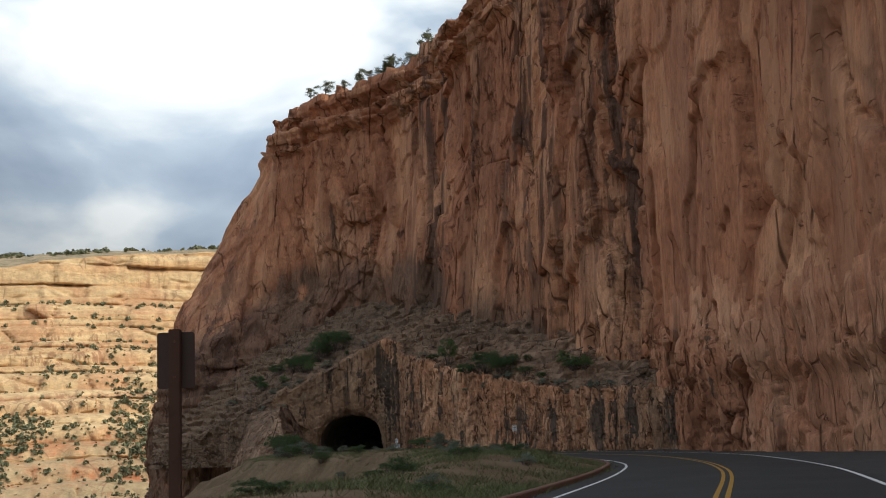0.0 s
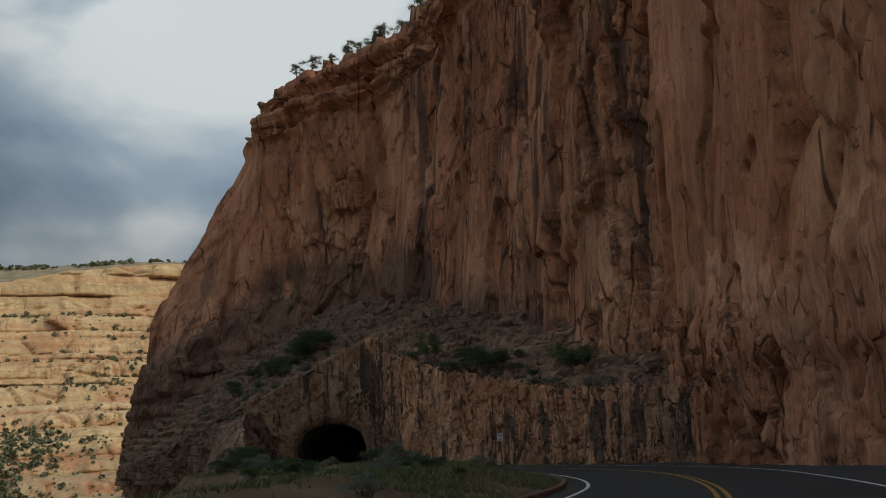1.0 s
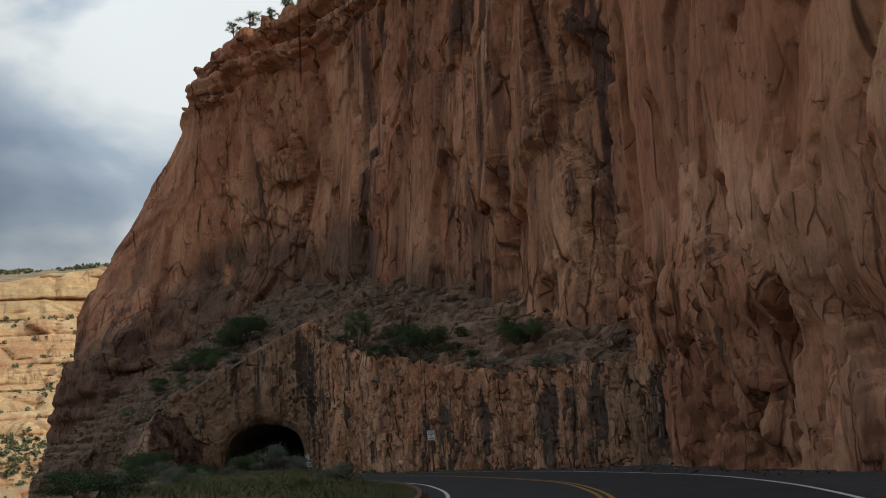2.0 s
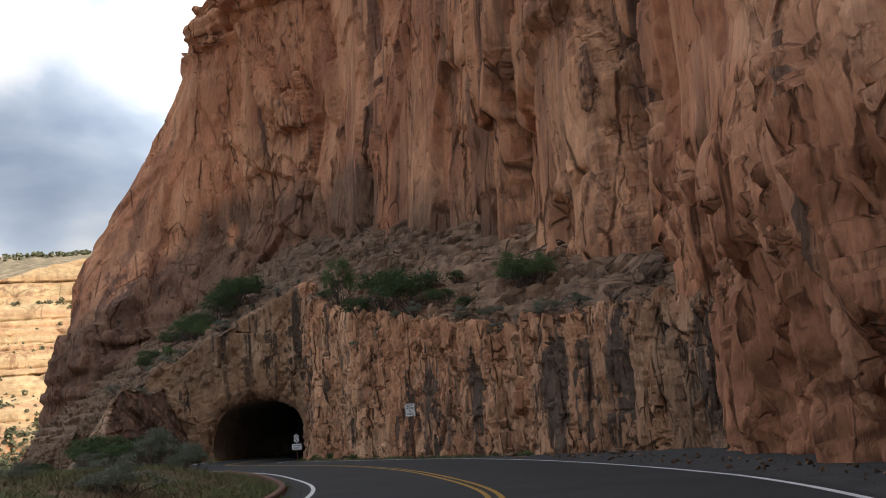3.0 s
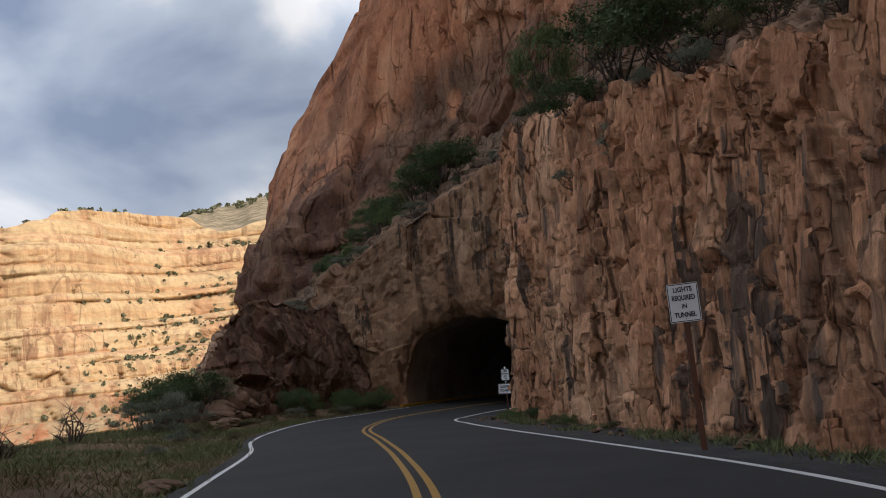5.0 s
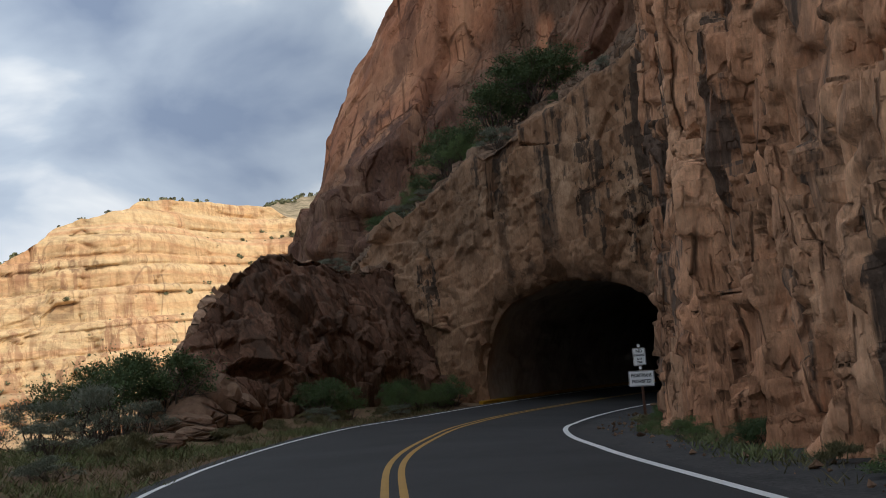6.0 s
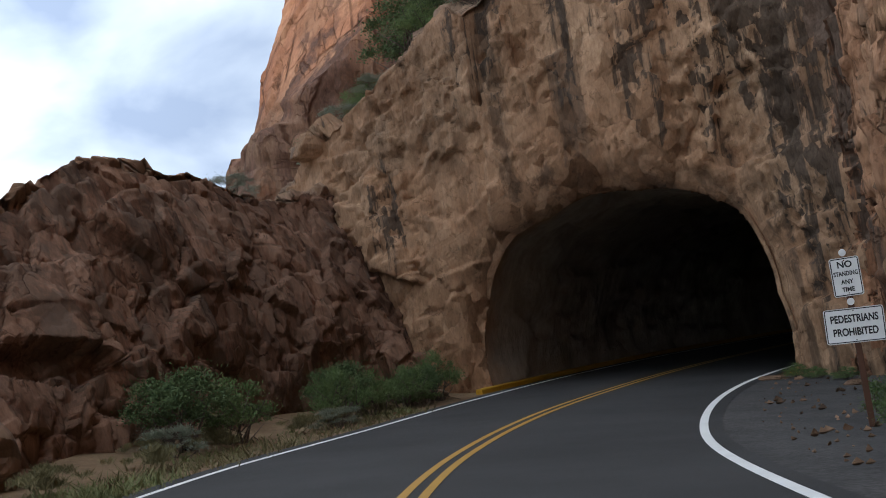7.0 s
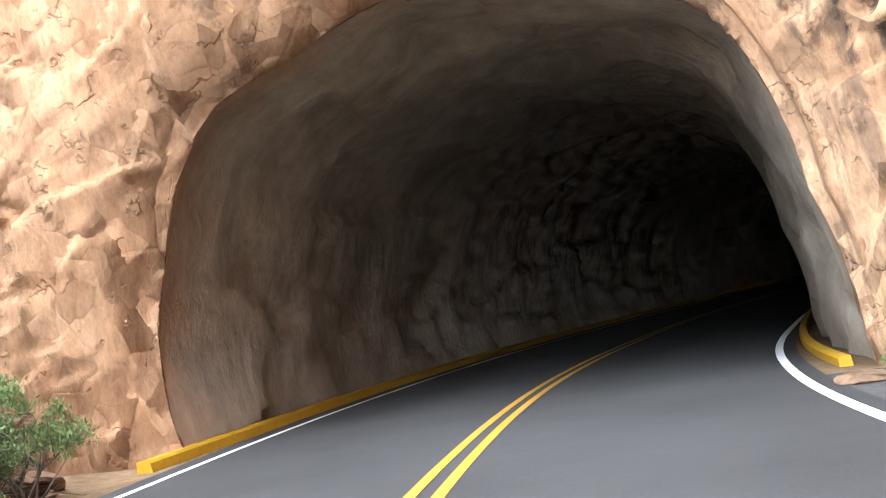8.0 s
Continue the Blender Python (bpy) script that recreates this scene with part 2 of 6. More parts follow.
def rock_material(name, dark, mid, light, varnish, streak=0.5, size=1.0, tall=0.35, bump=0.6, where=(0.42, 0.60), pale=0.4, crack=0.5, coat=(0.175, 0.115, 0.075), ribs=0.5, grain=0.7, gritty=0.5, flakes=0.0, blocky=0.45):
    """Sandstone: blotches, flat broken slabs with straight dark joints, weathering streaks that run straight down, and fine grain."""
    n = Nodes(name, 0.93, 0.12)
    w = n.coords()
    bend = n.nt.nodes.new("ShaderNodeVectorMath")
    bend.operation = "MULTIPLY_ADD"
    tex = n.nt.nodes.new("ShaderNodeTexNoise")
    tex.inputs["Scale"].default_value, tex.inputs["Detail"].default_value = 0.7 / size, 5
    n.link(w, tex.inputs[0])
    n.link(tex.outputs["Color"], bend.inputs[0])
    bend.inputs[1].default_value = (0.42 * size,) * 3
    n.link(n.coords((1.0, 1.0, tall)), bend.inputs[2])
    warped = bend.outputs[0]
    mark, split = n.nt.nodes.new("ShaderNodeAttribute"), n.nt.nodes.new("ShaderNodeSeparateColor")
    mark.attribute_name = "weathering"
    n.link(mark.outputs["Color"], split.inputs[0])
    stain, dull = split.outputs[0], split.outputs[1]
    open_rock = n.math("SUBTRACT", 1.0, split.outputs[2])
    # colour
    col = n.ramp(n.noise(w, 0.09 / size, 7, 0.62, 0.2), [(0.34, dark), (0.50, mid), (0.66, light)])
    big, slab = n.facets(warped, 0.50 / size)
    small, chip = n.facets(warped, 1.6 / size)
    tone = n.mix(blocky, 1.0, n.ramp(slab, [(0.1, 0.78), (0.9, 1.22)]), "MULTIPLY")
    tone = n.mix(0.9 * blocky, tone, n.ramp(chip, [(0.1, 0.72), (0.9, 1.28)]), "MULTIPLY")
    col = n.mix(open_rock, col, n.mix(1.0, col, tone, "MULTIPLY"))
    fine = n.noise(n.coords((1.0, 1.0, 0.6)), 1.6 / size, 9, 0.74)
    col = n.mix(grain, col, n.ramp(fine, [(0.30, 0.52), (0.50, 1.0), (0.70, 1.42)]), "MULTIPLY")
    grit = n.noise(n.coords((1.0, 1.0, 0.30)), 7.0 / size, 6, 0.75)
    col = n.mix(gritty, col, n.ramp(grit, [(0.34, 0.5), (0.50, 1.0), (0.66, 1.4)]), "MULTIPLY")
    lines = n.noise(n.coords((1.0, 1.0, 0.035)), 0.85 / size, 7, 0.66, 0.25)
    zone = n.noise(n.coords((1.0, 1.0, 0.45)), 0.075 / size, 3, 0.5, 0.4)
    # fresh scars, one slab each, and paler runs
    scar = n.math("ADD", slab, n.math("MULTIPLY", n.math("SUBTRACT", chip, 0.5), 0.4))
    col = n.mix(n.ramp(scar, [(0.74, 0.0), (0.78, pale)]), col, light)
    run_pale = n.noise(n.coords((1.0, 1.0, 0.05)), 0.34 / size, 6, 0.62, 0.3)
    col = n.mix(n.ramp(run_pale, [(0.56, 0.0), (0.59, 0.9 * pale)]), col, light)
    # a dull crust and dark varnish
    crust = n.math("ADD", dull, n.math("MULTIPLY", n.math("ADD", n.math("SUBTRACT", fine, 0.5), n.math("MULTIPLY", n.math("SUBTRACT", slab, 0.5), 0.35)), 1.2))
    col = n.mix(n.ramp(crust, [(0.26, 0.0), (0.80, 0.85)]), col, n.mix(0.8, coat, n.ramp(grit, [(0.34, 0.45), (0.66, 1.5)]), "MULTIPLY"))
    amount = n.math("MULTIPLY", n.ramp(lines, [(0.49, 0.0), (0.56, 1.0)]), n.ramp(zone, [(where[0], 0.0), (where[1], streak)]))
    amount = n.math("MULTIPLY", amount, n.math("ADD", n.math("MULTIPLY", open_rock, 0.6), 0.4))
    col = n.mix(amount, col, varnish)
    broad = n.noise(n.coords((1.0, 1.0, 0.09)), 0.22 / size, 5, 0.55, 0.4)
    col = n.mix(n.ramp(broad, [(0.52, 0.0), (0.64, 0.5 * streak)]), col, tuple(0.5 * (a + b) for a, b in zip(varnish, dark)))
    run = n.math("ADD", stain, n.math("ADD", n.math("MULTIPLY", n.math("SUBTRACT", lines, 0.5), 2.3), n.math("MULTIPLY", n.math("SUBTRACT", chip, 0.5), 0.35)))
    col = n.mix(n.ramp(run, [(0.45, 0.0), (0.58, 0.88)]), col, n.mix(0.7, varnish, n.ramp(grit, [(0.34, 0.5), (0.66, 1.7)]), "MULTIPLY"))
    # joints between the slabs, open in places, and hairline cracks between the chips
    some = n.ramp(n.noise(w, 0.30 / size, 4), [(0.47, 0.0), (0.57, 1.0)])
    some2 = n.ramp(n.noise(w, 0.8 / size, 4), [(0.50, 0.0), (0.60, 1.0)])
    joint = n.ramp(n.cells(warped, 0.50 / size, "DISTANCE_TO_EDGE", "Distance"), [(0.006, 1.0), (0.030, 0.0)])
    hair = n.ramp(n.cells(warped, 1.6 / size, "DISTANCE_TO_EDGE", "Distance"), [(0.010, 1.0), (0.050, 0.0)])
    groove = n.math("MAXIMUM", n.math("MULTIPLY", joint, some), n.math("MULTIPLY", n.math("MULTIPLY", hair, some2), 0.7))
    groove = n.math("MULTIPLY", n.math("MULTIPLY", groove, crack), open_rock)
    long_joint = n.ramp(n.cells(n.coords((1.0, 1.0, 0.13)), 0.20 / size, "DISTANCE_TO_EDGE", "Distance"), [(0.004, 1.0), (0.014, 0.0)])
    some3 = n.ramp(n.noise(w, 0.11 / size, 5), [(0.48, 0.0), (0.54, 1.0)])
    groove = n.math("MAXIMUM", groove, n.math("MULTIPLY", n.math("MULTIPLY", long_joint, some3), crack))
    # short dark arcs: the shade under undercut flakes, painted into the colour
    if flakes:
        saw = n.math("FRACT", n.math("ADD", n.math("MULTIPLY", n.axis(2), 0.5 / size), n.math("MULTIPLY", n.noise(w, 0.9 / size, 4, 0.55), 5.0)))
        here = n.ramp(n.noise(w, 1.1 / size, 5, 0.6), [(0.52, 0.0), (0.58, flakes)])
        under = n.math("MULTIPLY", n.ramp(saw, [(0.0, 1.0), (0.06, 0.7), (0.14, 0.0)]), here)
        groove = n.math("MAXIMUM", groove, under)
    # joints and cracks are dark rock, with their inner shade painted in too
    col = n.mix(groove, col, tuple(0.22 * c for c in dark))
    # relief
    rib = n.noise(n.coords((1.0, 1.0, 0.08)), 2.4 / size, 4, 0.6, 0.1)
    relief = n.math("ADD", n.math("MULTIPLY", big, 0.9), n.math("MULTIPLY", small, 0.75))
    relief = n.math("ADD", relief, n.math("MULTIPLY", rib, ribs * 0.24 * size))
    relief = n.math("ADD", relief, n.math("MULTIPLY", fine, 0.13 * grain * size))
    relief = n.math("ADD", relief, n.math("MULTIPLY", grit, 0.10 * gritty * size))
    relief = n.math("MULTIPLY", relief, n.math("ADD", n.math("MULTIPLY", open_rock, 0.75), 0.25))
    relief = n.math("SUBTRACT", relief, n.math("MULTIPLY", groove, 0.20 * size))
    n.bump(relief, bump, 1.0)
    return n.done(col)


MAT_CLIFF = rock_material("red_sandstone", (0.30, 0.126, 0.068), (0.445, 0.192, 0.102), (0.60, 0.318, 0.178), (0.130, 0.074, 0.054), 0.9, 2.1, 0.24, 0.75, crack=0.8, grain=0.5, gritty=0.5, pale=0.5, flakes=0.4, coat=(0.135, 0.094, 0.066))
MAT_RIBBED = rock_material("ribbed_red_sandstone", (0.36, 0.158, 0.087), (0.50, 0.228, 0.126), (0.64, 0.345, 0.205), (0.120, 0.076, 0.056), 0.5, 1.1, 0.22, 0.9, crack=0.7, grain=0.5, gritty=0.4, ribs=1.1)
MAT_CUT = rock_material("cut_sandstone", (0.37, 0.176, 0.096), (0.535, 0.268, 0.147), (0.69, 0.405, 0.240), (0.085, 0.066, 0.053), 0.5, 0.8, 0.26, 1.0, (0.51, 0.60), crack=0.85, ribs=1.2, gritty=0.55, flakes=0.28)
MAT_PORTAL = rock_material("peach_sandstone", (0.226, 0.126, 0.071), (0.320, 0.184, 0.106), (0.42, 0.270, 0.166), (0.058, 0.044, 0.034), 0.6, 0.6, 0.75, 0.65, (0.50, 0.58), crack=0.12, ribs=0.05, grain=0.55, gritty=0.45, pale=0.15, flakes=0.4, blocky=0.2)
MAT_BENCH = rock_material("grey_brown_ledges", (0.15, 0.097, 0.064), (0.245, 0.152, 0.098), (0.40, 0.250, 0.160), (0.09, 0.066, 0.050), 0.4, 1.4, 2.6, 0.8, ribs=0.1, crack=0.8)
MAT_BERM = rock_material("dark_red_rock", (0.090, 0.054, 0.037), (0.140, 0.077, 0.050), (0.215, 0.125, 0.082), (0.075, 0.056, 0.042), 0.6, 0.8, 0.8, 0.5, crack=0.5, ribs=0.0, grain=0.7, gritty=0.6, flakes=0.6, pale=0.2)


def tunnel_material():
    n = Nodes("tunnel_rock", 0.95, 0.1)
    w = n.coords()
    col = n.ramp(n.noise(w, 0.4, 6, 0.6, 0.4), [(0.32, (0.27, 0.225, 0.175)), (0.5, (0.37, 0.315, 0.250)), (0.68, (0.46, 0.395, 0.320))])
    fine = n.noise(n.coords((1, 1, 0.7)), 1.6, 8, 0.68)
    col = n.mix(0.6, col, n.ramp(fine, [(0.3, 0.6), (0.7, 1.35)]), "MULTIPLY")
    # bare peach rock at the mouth, a darker tone mixed in with depth
    deep = n.math("ADD", n.axis(1), n.math("MULTIPLY", n.math("SUBTRACT", n.noise(w, 0.7, 6, 0.65), 0.5), 3.5))
    deep = n.math("MULTIPLY", n.math("SUBTRACT", deep, 178.0), 0.1)
    col = n.mix(n.ramp(deep, [(0.03, 1.0), (0.20, 0.0)]), col, n.mix(0.6, (0.40, 0.245, 0.150), n.ramp(fine, [(0.3, 0.6), (0.7, 1.35)]), "MULTIPLY"))
    deep_tone = n.ramp(deep, [(0.4, 0.0), (1.6, 0.25)])
    col = n.mix(deep_tone, col, (0.12, 0.105, 0.09))
    lumps = n.noise(n.coords((1, 1, 0.45)), 0.9, 5, 0.55)
    n.bump(n.math("ADD", fine, n.math("MULTIPLY", lumps, 1.2)), 0.4, 0.35)
    return n.done(col)


MAT_TUNNEL = tunnel_material()


def far_material():
    """Pale bedded slickrock: cream at the top, orange walls with dark runs, red soil on the lower slopes."""
    n = Nodes("pale_canyon_rock", 0.95, 0.1)
    z = n.axis(2)
    wob = n.noise(n.coords(), 0.006, 4)
    band = n.nt.nodes.new("ShaderNodeCombineXYZ")
    level = n.math("ADD", z, n.math("MULTIPLY", wob, 22.0))
    n.link(level, band.inputs[2])
    lay = n.noise(band.outputs[0], 0.07, 6, 0.65)
    col = n.ramp(lay, [(0.36, (0.47, 0.235, 0.115)), (0.45, (0.58, 0.355, 0.172)), (0.54, (0.63, 0.440, 0.232)), (0.62, (0.58, 0.335, 0.175)), (0.70, (0.50, 0.250, 0.125))])
    high = n.math("ADD", n.math("MULTIPLY", level, 0.008), n.math("MULTIPLY", n.noise(n.coords((1, 1, 2)), 0.012, 5, 0.6), 0.9))
    col = n.mix(n.ramp(high, [(1.22, 0.0), (1.48, 0.75)]), col, (0.66, 0.510, 0.295))
    patch = n.noise(n.coords((1, 1, 0.6)), 0.020, 7, 0.68)
    col = n.mix(n.ramp(patch, [(0.52, 0.0), (0.60, 0.55)]), col, (0.50, 0.240, 0.120))
    soil = n.math("ADD", n.math("MULTIPLY", level, -0.02), n.math("MULTIPLY", n.noise(n.coords(), 0.02, 5, 0.6), 1.6))
    red = n.ramp(n.noise(n.coords(), 0.035, 5, 0.6), [(0.42, (0.36, 0.27, 0.150)), (0.54, (0.42, 0.265, 0.145)), (0.60, (0.46, 0.165, 0.075))])
    col = n.mix(n.math("MULTIPLY", n.ramp(soil, [(0.10, 0.0), (0.45, 0.85)]), n.ramp(n.facing_up(), [(0.10, 0.0), (0.34, 1.0)])), col, red)
    col = n.mix(0.6, col, n.ramp(n.noise(n.coords((1, 1, 1.4)), 0.16, 9, 0.74), [(0.32, 0.55), (0.68, 1.35)]), "MULTIPLY")
    # broken level lines: thin shadows of the ledges put into the colour
    ledge_shade = n.noise(n.coords((0.06, 0.06, 1.0)), 0.42, 6, 0.68, 0.6)
    gaps = n.ramp(n.noise(n.coords((1, 1, 3)), 0.022, 5), [(0.48, 0.0), (0.60, 1.0)])
    col = n.mix(n.math("MULTIPLY", n.ramp(ledge_shade, [(0.36, 0.42), (0.41, 0.0)]), gaps), col, (0.20, 0.115, 0.070))
    streak = n.noise(n.coords((1, 1, 0.07)), 0.22, 7, 0.68, 0.2)
    where = n.ramp(n.noise(n.coords((1, 1, 0.7)), 0.015, 4), [(0.46, 0.2), (0.60, 1.0)])
    col = n.mix(n.math("MULTIPLY", n.ramp(streak, [(0.49, 0.0), (0.57, 0.8)]), where), col, (0.30, 0.150, 0.080))
    crack = n.cells(n.coords((1, 1, 0.35)), 0.05, "DISTANCE_TO_EDGE", "Distance")
    some = n.ramp(n.noise(n.coords(), 0.03, 4), [(0.52, 0.0), (0.58, 1.0)])
    col = n.mix(n.math("MULTIPLY", n.ramp(crack, [(0.008, 0.5), (0.03, 0.0)]), some), col, (0.16, 0.090, 0.055))
    n.bump(n.noise(n.coords((1, 1, 1.6)), 0.09, 9, 0.66), 0.6, 4.0)
    return n.done(col)


def plateau_material():
    n = Nodes("scrubby_plateau", 0.95, 0.1)
    col = n.ramp(n.noise(n.coords(), 0.09, 7, 0.7), [(0.36, (0.15, 0.125, 0.070)), (0.52, (0.30, 0.225, 0.135)), (0.66, (0.46, 0.345, 0.215))])
    return n.done(col)


MAT_FAR = far_material()
MAT_PLATEAU = plateau_material()


def asphalt_material():
    n = Nodes("asphalt", 0.85, 0.25)
    w = n.coords()
    col = n.ramp(n.noise(w, 0.35, 5, 0.6), [(0.3, 0.023), (0.7, 0.038)])
    col = n.mix(0.6, col, n.ramp(n.noise(w, 40.0, 4, 0.7), [(0.3, 0.5), (0.75, 1.6)]), "MULTIPLY")
    n.bump(n.noise(w, 60.0, 3, 0.7), 0.25, 0.01)
    return n.done(col)


def ground_material():
    n = Nodes("dry_soil", 0.95, 0.1)
    w = n.coords()
    col = n.ramp(n.noise(w, 0.25, 6, 0.65), [(0.30, (0.10, 0.066, 0.038)), (0.52, (0.16, 0.106, 0.062)), (0.70, (0.23, 0.158, 0.096))])
    col = n.mix(0.6, col, n.ramp(n.noise(w, 6.0, 7, 0.7), [(0.3, 0.55), (0.7, 1.35)]), "MULTIPLY")
    n.bump(n.noise(w, 5.0, 8, 0.7), 0.6, 0.08)
    return n.done(col)


def gravel_material():
    n = Nodes("gravelly_shoulder", 0.93, 0.2)
    w = n.coords()
    col = n.ramp(n.noise(w, 0.8, 6, 0.7), [(0.3, (0.036, 0.035, 0.035)), (0.7, (0.072, 0.069, 0.066))])
    col = n.mix(0.7, col, n.ramp(n.cells(w, 22.0), [(0.0, 0.5), (1.0, 1.5)]), "MULTIPLY")
    n.bump(n.noise(w, 25.0, 5, 0.7), 0.5, 0.03)
    return n.done(col)


def paint_material(name, colour, wear=0.35, rough=0.6):
    n = Nodes(name, rough, 0.3)
    w = n.coords()
    worn_tone = n.ramp(n.noise(w, 9.0, 8, 0.75), [(0.52, 0.0), (0.72, wear)])
    col = n.mix(worn_tone, colour, tuple(c * 0.35 for c in colour))
    col = n.mix(0.35, col, n.ramp(n.noise(w, 1.1, 4), [(0.3, 0.75), (0.7, 1.15)]), "MULTIPLY")
    return n.done(col)


MAT_ROAD = asphalt_material()
MAT_SOIL = ground_material()
MAT_GRAVEL = gravel_material()
MAT_WHITE = paint_material("white_road_paint", (0.70, 0.70, 0.68), 0.25)
MAT_YELLOW = paint_material("yellow_road_paint", (0.38, 0.205, 0.025))
MAT_KERB = paint_material("red_brown_kerb", (0.17, 0.085, 0.06), 0.3, 0.9)
MAT_KERB_YELLOW = paint_material("yellow_kerb_paint", (0.42, 0.230, 0.015), 0.5)

# ---- road ----
# Centre line with the offsets of the left and right edge lines: x, y, left, right.
CENTRE = [
    (-12.8, -60, 3.4, 4.0), (-4.46, -20, 3.4, 3.97), (0.84, 1, 3.51, 3.91), (6.55, 23, 3.81, 3.62), (11.41, 44, 3.81, 3.76), (14.01, 62, 3.63, 4.21),
    (14.84, 76, 3.98, 4.82), (14.32, 87, 4.10, 4.98), (12.34, 97, 3.59, 4.99), (9.48, 107.5, 3.74, 4.91), (6.10, 117, 3.69, 4.75), (1.79, 126.7, 3.70, 4.10),
    (-2.23, 135, 3.62, 3.72), (-6.17, 143, 4.07, 3.62), (-9.23, 151, 4.18, 3.42), (-11.48, 158, 3.92, 3.44), (-13.07, 166, 3.51, 3.54), (-13.75, 174, 3.83, 3.59),
    (-13.82, 182, 3.99, 3.81), (-12.63, 195, 4.01, 4.17), (-9.44, 212, 3.90, 4.45), (-2.1, 232, 3.85, 4.0), (8.8, 252, 3.8, 3.9),
]
LINE = spline(CENTRE, 700)
TANGENT = np.gradient(LINE[:, :2], axis=0)
TANGENT /= np.linalg.norm(TANGENT, axis=1, keepdims=True)
RIGHT = np.stack([TANGENT[:, 1], -TANGENT[:, 0]], -1)


def road_height(y):
    return np.interp(y, [-60, -20, 0, 20, 40, 60, 75, 90, 105, 125, 145, 160, 175, 190, 300], [0.05, 0.01, -0.03, -0.10, -0.12, -0.19, -0.21, -0.19, -0.10, -0.01, 0.05, 0.0, 0.0, 0.03, 0.0])


def bank(y):
    return np.interp(y, [130, 143, 160, 175, 195], [0.0, 0.0, -0.062, -0.07, -0.10])


def across(offset, lift=0.0, rows=slice(None)):
    """Points beside the centre line, offset metres to the right (an array or one number)."""
    c, r = LINE[rows], RIGHT[rows]
    o = np.broadcast_to(offset, len(c))
    xy = c[:, :2] + r * o[:, None]
    z = road_height(c[:, 1]) + bank(c[:, 1]) * o - 0.012 * np.abs(o) + lift
    return np.column_stack([xy, z])


def ribbon(name, offsets, material, rows=slice(None), lift=0.0, lifts=None, **tags):
    lines = [across(o, lift if lifts is None else lifts[k], rows) for k, o in enumerate(offsets)]
    g = np.stack(lines, 1)
    ob = mesh_object(name, g.reshape(-1, 3), grid_faces(*g.shape[:2])[:, ::-1], material)
    return tagged(ob, **tags)


LEFT_EDGE, RIGHT_EDGE = -LINE[:, 2], LINE[:, 3]
# Paved to the kerb as far as the kerb runs.
PAVED_LEFT = LEFT_EDGE - np.interp(LINE[:, 1], [118, 123], [0.78, 0.4])
road = ribbon("road", [PAVED_LEFT, LEFT_EDGE * 0.5, LEFT_EDGE * 0, RIGHT_EDGE * 0.5, RIGHT_EDGE + 0.3], MAT_ROAD,
              label="dark asphalt road curving towards the tunnel", category="road", kind="structure")
for side in (-1, 1):
    ribbon("centre_line", [side * 0.12 - 0.055, side * 0.12 + 0.055], MAT_YELLOW, lift=0.006, label="yellow painted centre line on the asphalt",
           category="road marking", kind="structure", group="road markings")
ribbon("edge_line", [LEFT_EDGE - 0.06, LEFT_EDGE + 0.06], MAT_WHITE, lift=0.006, label="white painted edge line on the asphalt",
       category="road marking", kind="structure", group="road markings")
ribbon("edge_line", [RIGHT_EDGE - 0.07, RIGHT_EDGE + 0.07], MAT_WHITE, lift=0.006, label="white painted edge line on the asphalt",
       category="road marking", kind="structure", group="road markings")


OPEN = slice(0, int(np.argmin(np.abs(LINE[:, 1] - 178.5))))
ribbon("shoulder", [RIGHT_EDGE[OPEN] + 0.25, RIGHT_EDGE[OPEN] + 3, RIGHT_EDGE[OPEN] + 8], MAT_GRAVEL, OPEN, lifts=[-0.012, -0.01, 0.10],
       label="dark gravelly shoulder between asphalt and rock", category="road shoulder", kind="structure")


def kerb(name, face, back, height, first, last, material, label):
    """A cast kerb with a rounded nose: face and back are offsets from the centre line."""
    rows = slice(int(np.argmin(np.abs(LINE[:, 1] - first))), int(np.argmin(np.abs(LINE[:, 1] - last))))
    f = np.broadcast_to(face, len(LINE))[rows]
    b = np.broadcast_to(back, len(LINE))[rows]
    side = np.sign(b - f)
    offs = [f, f + 0.015 * side, f + 0.05 * side, b - 0.02 * side, b]
    lifts = [-0.1, height - 0.035, height, height, -0.15]
    g = np.stack([across(o, h, rows) for o, h in zip(offs, lifts)], 1)
    n = len(g)
    faces = grid_faces(n, 5).tolist() + [[0, 1, 2, 3, 4], [5 * n - 1 - k for k in range(5)]]
    ob = mesh_object(name, g.reshape(-1, 3), faces, material, smooth_faces=False)
    return tagged(ob, label, "kerb", kind="structure", group="kerbs")


kerb("kerb", LEFT_EDGE - 0.75, LEFT_EDGE - 0.95, 0.15, -40, 121, MAT_KERB, "weathered red-brown kerb beside the grass verge")
kerb("tunnel_kerb", -4.62, -4.85, 0.13, 177.0, 252, MAT_KERB_YELLOW, "yellow-painted kerb along the tunnel wall")
kerb("tunnel_kerb", 4.35, 4.55, 0.11, 179.4, 252, MAT_KERB_YELLOW, "yellow-painted kerb along the tunnel wall")


def beside(x, y):
    """For points: the nearest row of the centre line, and the metres to its right."""
    d = (x[:, None] - LINE[None, ::2, 0]) ** 2 + (y[:, None] - LINE[None, ::2, 1]) ** 2
    k = d.argmin(1) * 2
    return k, (x - LINE[k, 0]) * RIGHT[k, 0] + (y - LINE[k, 1]) * RIGHT[k, 1]


# ---- ground ----
def verge_width(y):
    return np.interp(y, [-60, 20, 60, 100, 125, 140, 150, 165, 180], [7, 8, 9, 12, 17, 15, 10, 9, 9])


